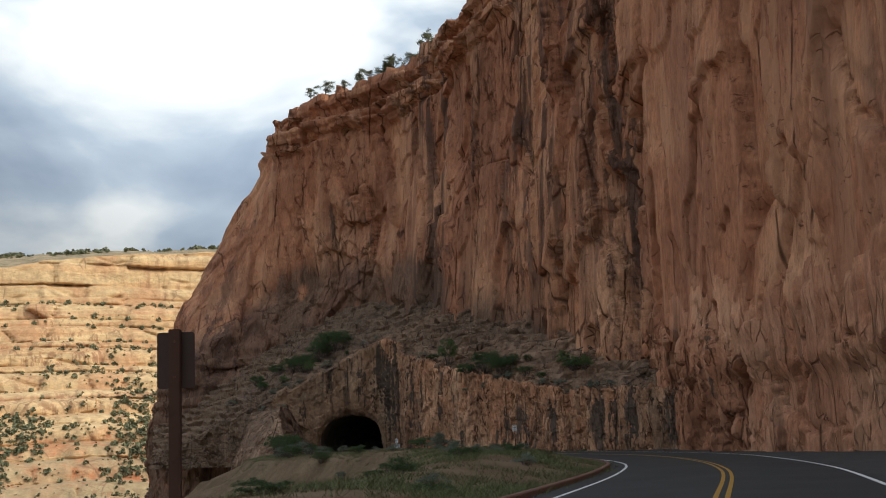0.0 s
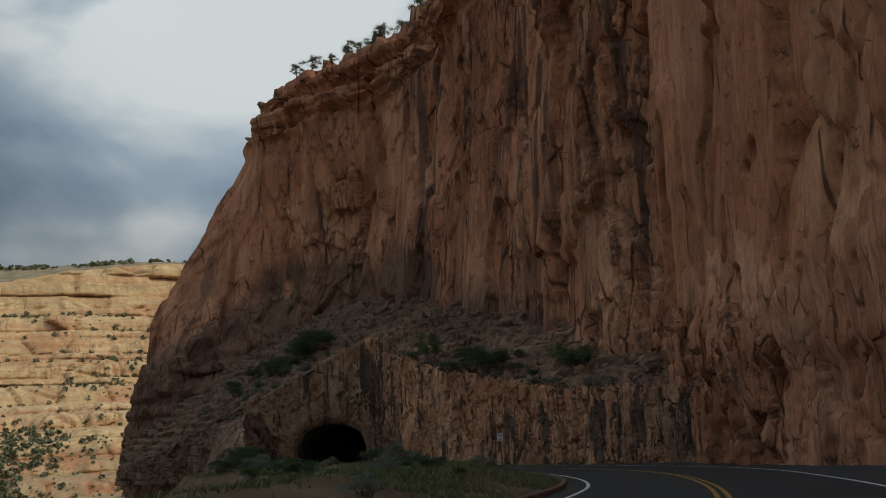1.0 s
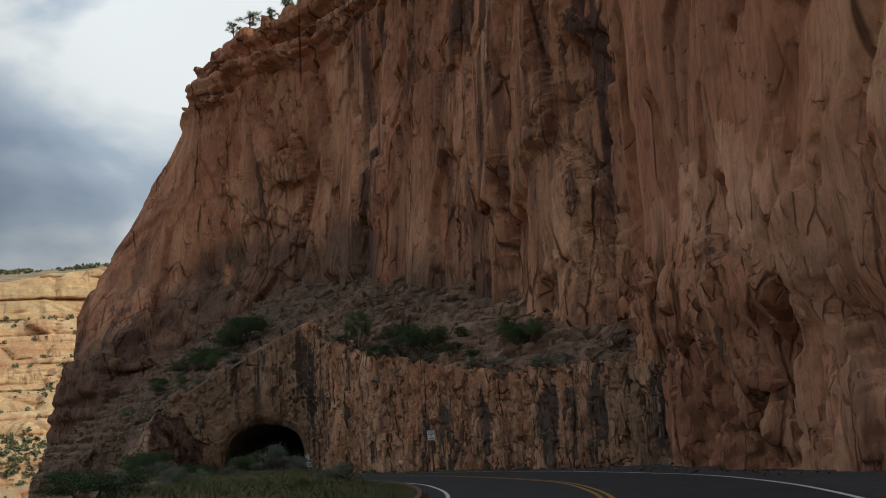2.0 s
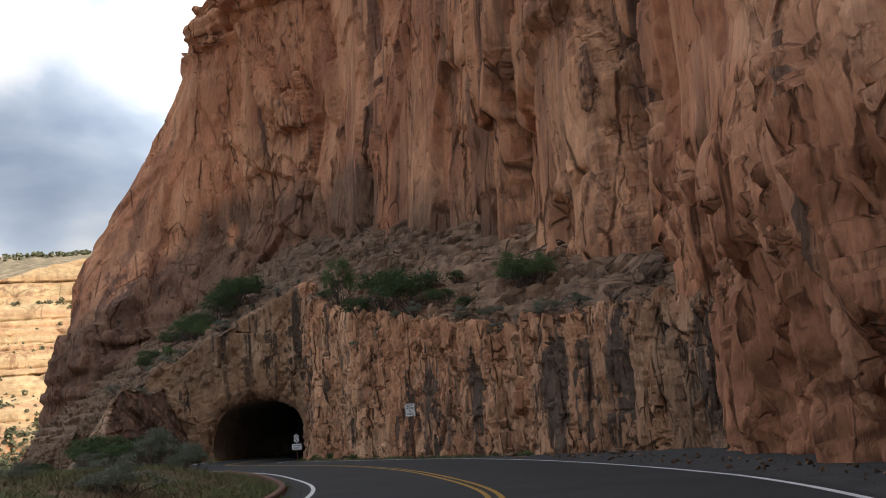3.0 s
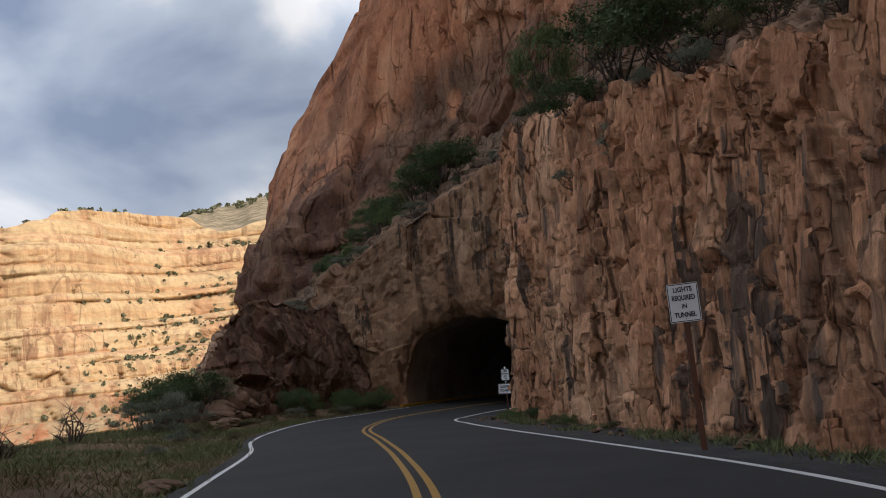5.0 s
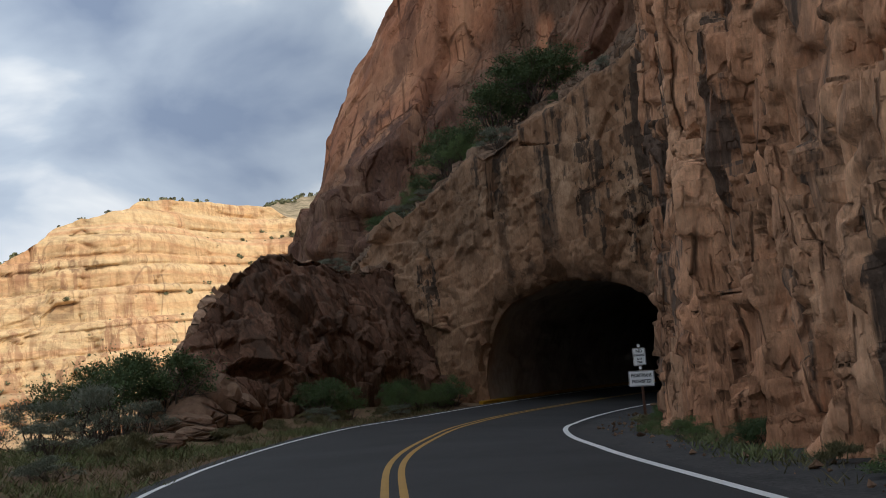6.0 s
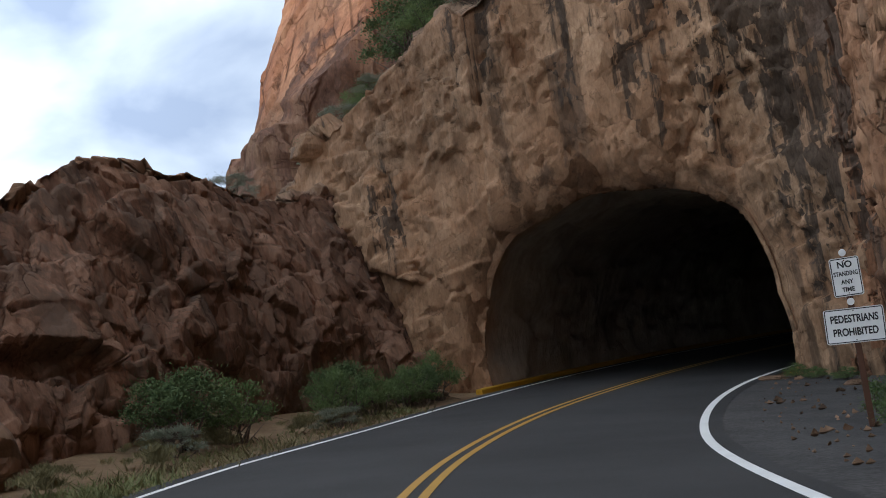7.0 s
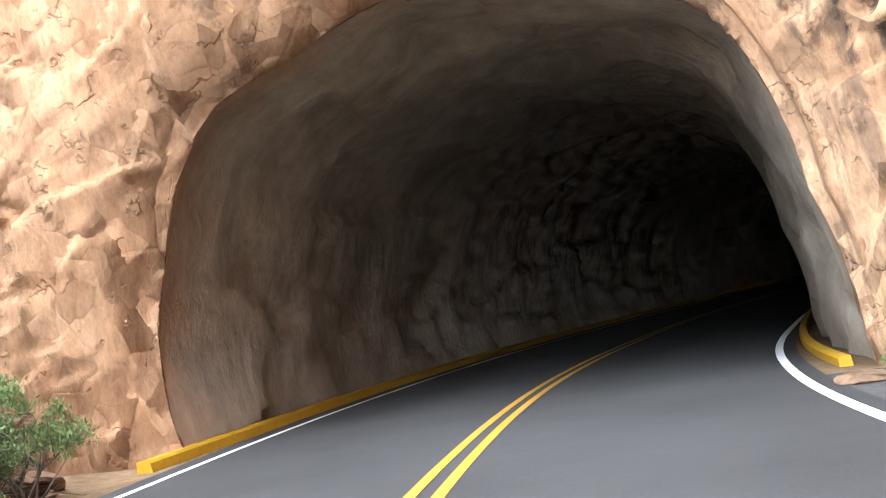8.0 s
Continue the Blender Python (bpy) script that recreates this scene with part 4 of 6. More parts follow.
def build_cut():
    nu, nw, nb = 1350, 160, 80
    c = spline(CUT, nu)
    base = np.column_stack([c[:, :2], np.full(nu, -1.2)])
    top = np.column_stack([c[:, :2] + 0, c[:, 2]])
    back = c[:, 3:6]
    t = np.linspace(0, 1, nw)[None, :, None]
    wall = base[:, None] * (1 - t) + top[:, None] * t
    inward = back[:, None, :2] - wall[..., :2]
    inward /= np.maximum(np.linalg.norm(inward, axis=-1, keepdims=True), 1e-6)
    wall[..., :2] += inward * 0.7 * t**2
    u = np.linspace(0, 1, nb + 1)[1:][None, :, None]
    bench = wall[:, -1:] * (1 - u) + back[:, None] * u
    extra = np.linspace(0, 1, 6)[1:][None, :, None]
    into = np.concatenate([inward[:, -1:] * 5.0, np.full((nu, 1, 1), 2.0)], -1)
    g = np.concatenate([wall, bench, back[:, None] + into * extra], 1)
    n = -grid_normals(g)
    nv = g.shape[1]
    p = g.reshape(-1, 3)
    steep = np.r_[np.ones(nw), np.linspace(1, 0.28, 18), np.full(nb - 18, 0.28), np.full(5, 0.28)]
    d = cut_relief(p).reshape(nu, nv) * steep[None]
    flat = np.r_[np.zeros(nw), np.ones(nb + 5)] * smooth(0, 10, np.arange(nv) - nw + 1.0)
    lay = (p[:, 2] + 1.6 * fbm(p * 0.10, 4, 141)) / 1.15
    ledge = (smooth(0.55, 0.95, lay - np.floor(lay)) - (lay - np.floor(lay))).reshape(nu, nv)
    slab = chunks(p * (0.28, 0.28, 0.6), 143, 0.5)[0].reshape(nu, nv)
    d += (0.95 * ledge + 0.22 * slab + 0.5 * fbm(p * 0.16, 4, 145).reshape(nu, nv)) * flat[None]
    # soften the edge of the tunnel mouth, then cut it out
    a, r = mouth_polar(g[..., 0], g[..., 2])
    R = mouth_radius(a)
    front = (np.abs(g[..., 1] - 177.2) < 2.2) & (g[..., 0] < -7.2) & (g[..., 0] > -21)
    near = front & (r < R + 4)
    calm = 0.5 + 0.5 * smooth(0.0, 1.4, r - R)
    d = np.where(near, d * calm - 1.15 * np.exp(-np.maximum(r - R, 0) / 0.65), d)
    g = g + n * d[..., None]
    inside = front & (r < R)
    snap = front & (r < R) & (r > R - 0.45)
    g[..., 0] = np.where(snap, MOUTH_MID[0] + R * np.cos(a), g[..., 0])
    g[..., 2] = np.where(snap, MOUTH_MID[1] + R * np.sin(a), g[..., 2])
    hole = inside & ~snap
    keep = ~(hole[:-1, :-1] | hole[1:, :-1] | hole[1:, 1:] | hole[:-1, 1:])
    ob = mesh_object("rock_cut", g.reshape(-1, 3), grid_faces(nu, nv, keep)[:, ::-1], MAT_CUT)
    pt = g.reshape(-1, 3)
    # duller tone on the upper slope, the inner right wall and the near end
    high = smooth(178, 184, pt[:, 1]) * 0.75
    worn_tone = 0.5 * smooth(145, 157, pt[:, 1]) * smooth(-6.9, -6.2, pt[:, 0] + 0.5 * fbm(pt * 0.5, 2, 153))
    # high left of the mouth the dulling is shade painted over peach rock
    weather(ob, patches(pt, CUT_STAINS), np.maximum(np.maximum(high, np.maximum(worn_tone, 0.5 * smooth(117, 109, pt[:, 1]))), 0.5 * smooth(5.5, 9, pt[:, 2]) * smooth(-12, -18, pt[:, 0])))
    ob.data.materials.append(MAT_BENCH)
    strip = np.broadcast_to(np.arange(nv - 1)[None], (nu - 1, nv - 1))[keep]
    spot = fbm(g[:-1, :-1].reshape(-1, 3) * 0.35, 3, 151).reshape(nu - 1, nv - 1)[keep]
    ob.data.materials.append(MAT_PORTAL)
    mid = g[:-1, :-1][keep]
    index = np.where(strip > nw + 2 + 9 * spot, 1, np.where(mid[:, 0] + 2.5 * spot < -25, 1, np.where(mid[:, 0] + 2.5 * spot < -6.9 - 0.12 * (mid[:, 2] - 5), 2, 0)))
    ob.data.polygons.foreach_set("material_index", index.astype(np.int32))
    return tagged(ob, "blasted peach sandstone road cut with black streaks", "rock face", kind="structure")


build_cut()


def build_tunnel():
    """The bored rock lining, which follows the road to the right into the dark."""
    k0 = int(np.argmin(np.abs(LINE[:, 1] - 178.5)))
    rows = list(range(k0, len(LINE)))
    na = 130
    ang = np.linspace(_ang[0], _ang[-1], na)
    R = mouth_radius(ang) * 1.035
    sx, sz = R * np.cos(ang), R * np.sin(ang) + MOUTH_MID[1]
    x0 = MOUTH_MID[0] - LINE[k0, 0]
    g = []
    for i, k in enumerate(rows):
        c, r = LINE[k, :2], RIGHT[k]
        xy = c[None] + r[None] * (sx + x0)[:, None]
        if i == 0:
            xy = np.column_stack([sx + MOUTH_MID[0], np.full(na, 178.5)])
        g.append(np.column_stack([xy, sz]))
    g = np.array(g)
    n = grid_normals(g)
    p = g.reshape(-1, 3)
    d = 0.30 * fbm(p * 0.5, 4, 201) + 0.22 * chunks(p * (0.7, 0.45, 0.7), 211, 0.8)[0] + 0.12 * fbm(p * (1.6, 1.0, 0.8), 3, 205)
    fade = np.minimum(1, np.arange(len(rows)) / 8.0)[:, None]
    d = np.minimum(d, 0.1)
    sign = np.sign((n[5, na // 2] @ np.array([0, 0, -1.0])))
    g = g + n * (sign * d.reshape(len(rows), na) * fade)[..., None]
    ob = mesh_object("tunnel", g.reshape(-1, 3), grid_faces(*g.shape[:2]), MAT_TUNNEL)
    tagged(ob, "rough bored rock tunnel curving into darkness", "tunnel", kind="structure")
    # added cap, hidden behind the bend, that closes the lining
    end = g[-1]
    mesh_object("tunnel_end", end, [list(range(na))], MAT_TUNNEL)
    tagged(bpy.data.objects["tunnel_end"], "flat cap added to close the tunnel's unseen far end", "tunnel", kind="structure")


build_tunnel()

# ---- rock berm on the outer side of the road ----
BERM = [
    (-20.4, 178.5, 8.4, -30, 183, 7.0), (-20.6, 174, 7.2, -29, 176, 5), (-20.4, 169, 7.6, -28, 170, 3), (-19.9, 164.5, 7.1, -27.5, 164, 1), (-19.4, 160.5, 5.1, -27, 158.5, -2),
    (-18.8, 157.6, 3.2, -25.5, 155, -4), (-18.4, 155.7, 1.7, -24, 152.5, -4), (-18.2, 154.3, 0.4, -22, 151, -3), (-18.0, 153.4, -0.5, -20, 150.5, -1),
]


def build_berm():
    nu, nw, nb = 420, 120, 90
    c = spline(BERM, nu)
    base = np.column_stack([c[:, :2], np.full(nu, -0.6)])
    back = c[:, 3:6]
    way = back[:, :2] - base[:, :2]
    top = np.column_stack([base[:, :2] + way * 0.36, c[:, 2]])
    far = np.column_stack([base[:, :2] + way, back[:, 2]])
    t = np.linspace(0, 1, nw)[None, :, None]
    bow = np.concatenate([way * 0.10, 0 * way[:, :1]], -1)[:, None]
    wall = base[:, None] * (1 - t) + top[:, None] * t - bow * np.sin(np.pi * t)
    u = np.linspace(0, 1, nb + 1)[1:][None, :, None]
    slope = top[:, None] * (1 - u) + far[:, None] * u
    deep = far[:, None] + np.concatenate([way * 0.6, np.full((nu, 1), -14.0)], -1)[:, None] * np.linspace(0, 1, 9)[1:][None, :, None]
    g = np.concatenate([wall, slope, deep], 1)
    n = grid_normals(g)
    p = g.reshape(-1, 3)
    bent = p + 0.2 * np.stack([fbm(p * 0.5, 3, 381), fbm(p * 0.5, 3, 385), fbm(p * 0.5, 3, 389)], -1)
    d = 0.30 * fbm(p * 0.22, 3, 301)
    d += 0.24 * chunks(bent * (0.30, 0.30, 0.42), 311, 1.0)[0]
    h, gap = chunks(bent * (0.85, 0.85, 1.1), 321, 0.9)
    d += 0.15 * h - 0.10 * smooth(0.05, 0, gap)
    d += 0.04 * chunks(bent * 2.4, 325, 1.0)[0]
    rows = np.tile(np.arange(g.shape[1]), nu)
    d *= 1 - 0.6 * smooth(nw, nw + 14, rows)
    low = smooth(0.0, 1.5, np.repeat(c[:, 2], g.shape[1]) + 0.6)
    g = g - n * (d * (0.25 + 0.75 * low)).reshape(nu, -1, 1)
    ob = mesh_object("rock_outcrop", g.reshape(-1, 3), grid_faces(*g.shape[:2]), MAT_BERM)
    # grey-brown slab top; its paler colour also stands in for light from above
    ob.data.materials.append(MAT_BENCH)
    worn_tone = (np.arange(g.shape[1] - 1)[None] > nw - 4 + 8 * fbm(g[:-1, :-1].reshape(-1, 3) * 0.5, 3, 341).reshape(nu - 1, -1)).astype(np.int32)
    ob.data.polygons.foreach_set("material_index", worn_tone.ravel())
    return tagged(ob, "dark red broken rock outcrop beside the tunnel", "rock outcrop", kind="structure")


build_berm()


# ---- far canyon wall ----
# Beds of the canyon side: height of the top, and how far the next one is set back on a gentle and on a steep side.
BEDS = [(-58, 12, 6), (-44, 22, 8), (-33, 16, 5), (-24, 26, 6), (-12, 22, 8), (-3, 26, 4), (9, 24, 5), (16, 28, 9), (27, 17, 3), (33, 24, 5), (47, 18, 4), (52, 22, 9), (66, 15, 3), (71, 12, 6),
        (84, 16, 5), (90, 8, 5), (104, 14, 9), (110, 8, 8), (122, 12, 12), (140, 10, 12), (152, 10, 10), (170, 10, 10)]


def bed_profile(z, column):
    """Set-back at a height: each bed rises steeply, then rounds off to its ledge."""
    zs, out, low, far = [-75.0], [0.0], -75.0, 0.0
    for bed in BEDS:
        tall, deep = bed[0] - low, bed[column]
        for u, share in ((0.10, 0.02), (0.45, 0.10), (0.70, 0.24), (0.86, 0.46), (0.96, 0.78), (1.0, 1.0)):
            zs.append(low + tall * u)
            out.append(far + deep * share)
        low, far = bed[0], far + deep
    return np.interp(z, zs, out)


def bed_place(z):
    """How far up its bed a point lies, and which bed it is."""
    tops = np.array([-75.0] + [b[0] for b in BEDS] + [400.0])
    k = np.clip(np.searchsorted(tops, z) - 1, 0, len(tops) - 2)
    return (z - tops[k]) / (tops[k + 1] - tops[k]), k


def far_warp(p):
    return p[:, 2] + 14 * fbm(p * (0.0028, 1, 0.0), 3, 401) + 1.6 * fbm(p * (0.012, 1, 0.02), 3, 403) - 7


def far_point(az, z):
    """The canyon side: how far off it stands at an azimuth (radians from +y) and height (arrays)."""
    p = np.column_stack([az * 900, 0 * az, z])
    q = far_warp(p)
    steep = smooth(-30, -38, np.degrees(az)) * smooth(-30, 5, z)
    up, k = bed_place(q)
    here = np.column_stack([az * 900 * 0.006 + k * 7.7, 0 * az, k * 3.3])
    pinch = 0.55 + 0.75 * smooth(-0.35, 0.35, fbm(here, 3, 405))
    gentle, wall = bed_profile(q, 1), bed_profile(q, 2)
    back = 540 + (gentle + (wall + 100 - gentle) * steep)
    back += (pinch - 0.9) * 9 * (1 - 0.4 * steep)
    back += 24 * fbm(np.column_stack([az * 5.5, 0 * az, 0.0006 * z]), 2, 411)
    # undercut at the foot of a bed, upright joints, rounded swells
    strong = smooth(-0.25, 0.2, fbm(p * (0.010, 1, 0.02) + 31 * k[:, None], 3, 407))
    back += 1.5 * strong * smooth(-4, -22, z - far_rim(az)) * np.exp(-((up - 0.04) / 0.05) ** 2)
    h, gap = chunks(np.column_stack([az * 900 * 0.035 + k * 5.1, 0 * az, 0.02 * z + k * 2.3]), 421, 0.6)
    back += 2.6 * h + 1.8 * smooth(0.05, 0.0, gap)
    back += 6 * fbm(p * (0.018, 1, 0.012), 3, 425) + 1.4 * fbm(p * (0.08, 1, 0.12), 4, 431)
    return np.column_stack([5 + back * np.sin(az), 80 + back * np.cos(az), z])


def far_rim(az):
    a = np.degrees(az)
    top = np.interp(a, [-85, -60, -50, -45, -42.6, -41, -40.2, -39, -37.2, -36.7, -35.2, -33.5, -31.3, -30.6, -30.1, -29.4, -28.6, -27, -24, -21, -16, -8, 12],
                    [50, 66, 80, 86, 89, 101, 112, 116, 121, 128, 134, 138, 140, 138, 131, 127, 127, 133, 146, 155, 163, 174, 177])
    return top + 1.3 * fbm(np.column_stack([a * 2.2, 0 * a, 0 * a]), 4, 441)


def plateau_rise(az):
    """How far the wooded plateau behind stands above the wall."""
    return np.interp(np.degrees(az), [-85, -34, -31.2, -29.5, -28, -26, -22, -16, -10, 12], [2, 2, 45, 67, 69, 66, 52, 50, 52, 52])


def far_ring(az, more):
    """Points behind the rim of the canyon wall, on the way up to the plateau."""
    edge = far_point(az, far_rim(az))
    way = np.column_stack([np.sin(az), np.cos(az)])
    rise = plateau_rise(az) * np.interp(more, [0, 40, 250, 300, 900, 3000], [0, 0.05, 0.88, 1.0, 1.1, 1.2])
    flat = np.column_stack([edge[:, :2] + way * np.reshape(more, (-1, 1)), edge[:, 2] + rise + np.minimum(more, 6) * 0.15])
    return flat + np.column_stack([0 * az, 0 * az, 2.5 * fbm(flat * 0.02, 3, 461) * np.minimum(np.asarray(more) / 40, 1)])


def build_far():
    """Terraced canyon side across the valley in full sun, and the wooded plateau that carries on behind it."""
    na, nz = 620, 340
    az = np.radians(np.linspace(-82, 10, na))
    A = np.repeat(az[:, None], nz, 1)
    v = np.linspace(0, 1, nz)
    Z = -70 + (far_rim(az)[:, None] + 70) * v[None]
    g = far_point(A.ravel(), Z.ravel()).reshape(na, nz, 3)
    g = np.concatenate([g] + [far_ring(az, np.full(na, float(m)))[:, None] for m in (4, 12)], 1)
    ob = mesh_object("canyon_wall", g.reshape(-1, 3), grid_faces(*g.shape[:2])[:, ::-1], MAT_FAR)
    tagged(ob, "sunlit pale terraced sandstone wall across the canyon", "canyon wall", kind="structure")
    g = np.stack([far_ring(az, np.full(na, float(m))) for m in (11, 24, 45, 80, 120, 160, 200, 240, 255, 270, 300, 400, 700, 1500, 3000)], 1)
    ob = mesh_object("plateau", g.reshape(-1, 3), grid_faces(*g.shape[:2])[:, ::-1], MAT_PLATEAU)
    tagged(ob, "scrubby plateau behind the far canyon rim", "plateau", kind="structure")


build_far()


# ---- where things stand ----
from mathutils.bvhtree import BVHTree

_deps = bpy.context.evaluated_depsgraph_get()
_solid = [BVHTree.FromObject(bpy.data.objects[n], _deps) for n in ("ground", "rock_cut", "rock_outcrop", "shoulder")]


def stand_low(x, y, sink=0.05):
    """The ground or shoulder at x, y, at the foot of the rock."""
    hits = [tree.ray_cast(Vector((x, y, 60.0)), Vector((0, 0, -1)))[0] for tree in (_solid[0], _solid[3])]
    return max([h.z for h in hits if h is not None] + [-60.0]) - sink


def stand(x, y, sink=0.05):
    """The highest ground or rock at x, y below the cliff."""
    best = -60.0
    for tree in _solid:
        hit = tree.ray_cast(Vector((x, y, 60.0)), Vector((0, 0, -1)))
        if hit[0] is not None:
            best = max(best, hit[0].z)
    return best - sink


# ---- plants ----
def leaf_material(name, dark, light, rough=0.75):
    n = Nodes(name, rough, 0.2)
    g, info = n.nt.nodes.new("ShaderNodeNewGeometry"), n.nt.nodes.new("ShaderNodeObjectInfo")
    f = n.math("ADD", n.math("MULTIPLY", g.outputs["Random Per Island"], 0.75), n.math("MULTIPLY", info.outputs["Random"], 0.25))
    col = n.ramp(f, [(0.0, dark), (1.0, light)])
    return n.done(col)


def bark_material():
    n = Nodes("grey_bark", 0.95, 0.1)
    w = n.coords((1, 1, 0.2))
    n.bump(n.noise(w, 30, 5), 0.5, 0.02)
    return n.done(n.ramp(n.noise(w, 14, 6, 0.7), [(0.3, (0.045, 0.034, 0.027)), (0.7, (0.13, 0.105, 0.085))]))


MAT_GREEN = leaf_material("dark_green_leaves", (0.040, 0.066, 0.026), (0.095, 0.135, 0.052))
MAT_FRESH = leaf_material("fresh_green_leaves", (0.065, 0.105, 0.036), (0.140, 0.190, 0.070))
MAT_SAGE = leaf_material("grey_sage_leaves", (0.110, 0.128, 0.088), (0.220, 0.235, 0.175))
MAT_STRAW = leaf_material("dry_grass_blades", (0.085, 0.085, 0.040), (0.205, 0.175, 0.085))
MAT_GRASS = leaf_material("green_grass_blades", (0.070, 0.092, 0.034), (0.175, 0.185, 0.078))
MAT_FAR_GREEN = leaf_material("juniper_green", (0.075, 0.082, 0.040), (0.200, 0.190, 0.105))
MAT_BARK = bark_material()


def leaves_mesh(name, lobes, count, size, material, rng, upright=0.0, slim=0.45):
    """Small pointed leaves spread over lobes (x, y, z, radius)."""
    lobes = np.array(lobes)
    share = lobes[:, 3] ** 2
    pick = rng.choice(len(lobes), count, p=share / share.sum())
    way = rng.normal(size=(count, 3))
    way /= np.linalg.norm(way, axis=1, keepdims=True)
    way[:, 2] = np.where(way[:, 2] < -0.35, -way[:, 2], way[:, 2])
    r = lobes[pick, 3] * (0.15 + 0.85 * rng.random(count) ** 0.7) * np.where(rng.random(count) < 0.14, 1.55, 1.0)
    c = lobes[pick, :3] + way * r[:, None] * (1, 1, 0.85)
    c[:, 2] = np.maximum(c[:, 2], 0.02)
    along = rng.normal(size=(count, 3)) + way * 0.8 + np.array([0, 0, upright])
    along /= np.linalg.norm(along, axis=1, keepdims=True)
    side = np.cross(along, rng.normal(size=(count, 3)))
    side /= np.maximum(np.linalg.norm(side, axis=1, keepdims=True), 1e-6)
    ln = (size * (0.6 + 0.8 * rng.random(count)))[:, None]
    v = np.stack([c - along * ln * 0.5, c + side * ln * slim * 0.5, c + along * ln * 0.5, c - side * ln * slim * 0.5], 1).reshape(-1, 3)
    f = np.arange(count * 4).reshape(-1, 4)
    me = bpy.data.meshes.new(name)
    me.from_pydata(v.tolist(), [], f.tolist())
    me.materials.append(material)
    return me


def tube(verts, faces, points, radii, sides=5):
    """A tapered stem through points, added to verts and faces."""
    points = [Vector(p) for p in points]
    start = len(verts)
    for k, p in enumerate(points):
        d = (points[min(k + 1, len(points) - 1)] - points[max(k - 1, 0)]).normalized()
        a = d.orthogonal().normalized()
        b = d.cross(a)
        for m in range(sides):
            q = 2 * math.pi * m / sides
            verts.append(tuple(p + (a * math.cos(q) + b * math.sin(q)) * radii[k]))
    for k in range(len(points) - 1):
        for m in range(sides):
            i, j = start + k * sides + m, start + k * sides + (m + 1) % sides
            faces.append((i, j, j + sides, i + sides))
    faces.append(tuple(start + (len(points) - 1) * sides + m for m in range(sides)))


def stems_mesh(name, tips, thick, rng, base=(0, 0, -0.1), twigs=3):
    verts, faces = [], []
    for t in tips:
        t, b = Vector(t), Vector(base)
        mid = b.lerp(t, 0.5) + Vector(rng.normal(size=3) * 0.12 * (t - b).length)
        tube(verts, faces, [b, b.lerp(mid, 0.5) + Vector(rng.normal(size=3) * 0.03), mid, t], [thick, thick * 0.8, thick * 0.55, thick * 0.12])
        for _ in range(twigs):
            u = mid.lerp(t, rng.random() * 0.7)
            e = u + Vector(rng.normal(size=3)) * 0.28 * (t - b).length
            tube(verts, faces, [u, u.lerp(e, 0.5) + Vector(rng.normal(size=3) * 0.03), e], [thick * 0.35, thick * 0.22, thick * 0.06], 4)
    me = bpy.data.meshes.new(name)
    me.from_pydata(verts, [], faces)
    me.shade_smooth()
    me.materials.append(MAT_BARK)
    return me


def plant(name, label, category, group, crown, stems, crown_name="foliage", stem_name="stem"):
    top = tagged(new(name), label, category, group)
    if stems:
        new(stem_name, stems).parent = top
    if crown:
        new(crown_name, crown).parent = top
    return top


def lobes_for(rng, n, spread, height):
    """Clumps of leaf at the ends of branches, under an uneven dome."""
    out = []
    for _ in range(n):
        a, r = rng.random() * 6.283, 0.44 * rng.random() ** 0.6
        z = height * (0.12 + (0.80 - 1.5 * r * r) * (0.35 + 0.65 * rng.random()))
        out.append((spread * r * math.cos(a), spread * r * math.sin(a), z, spread * (0.07 + 0.15 * rng.random() ** 1.4)))
    return out


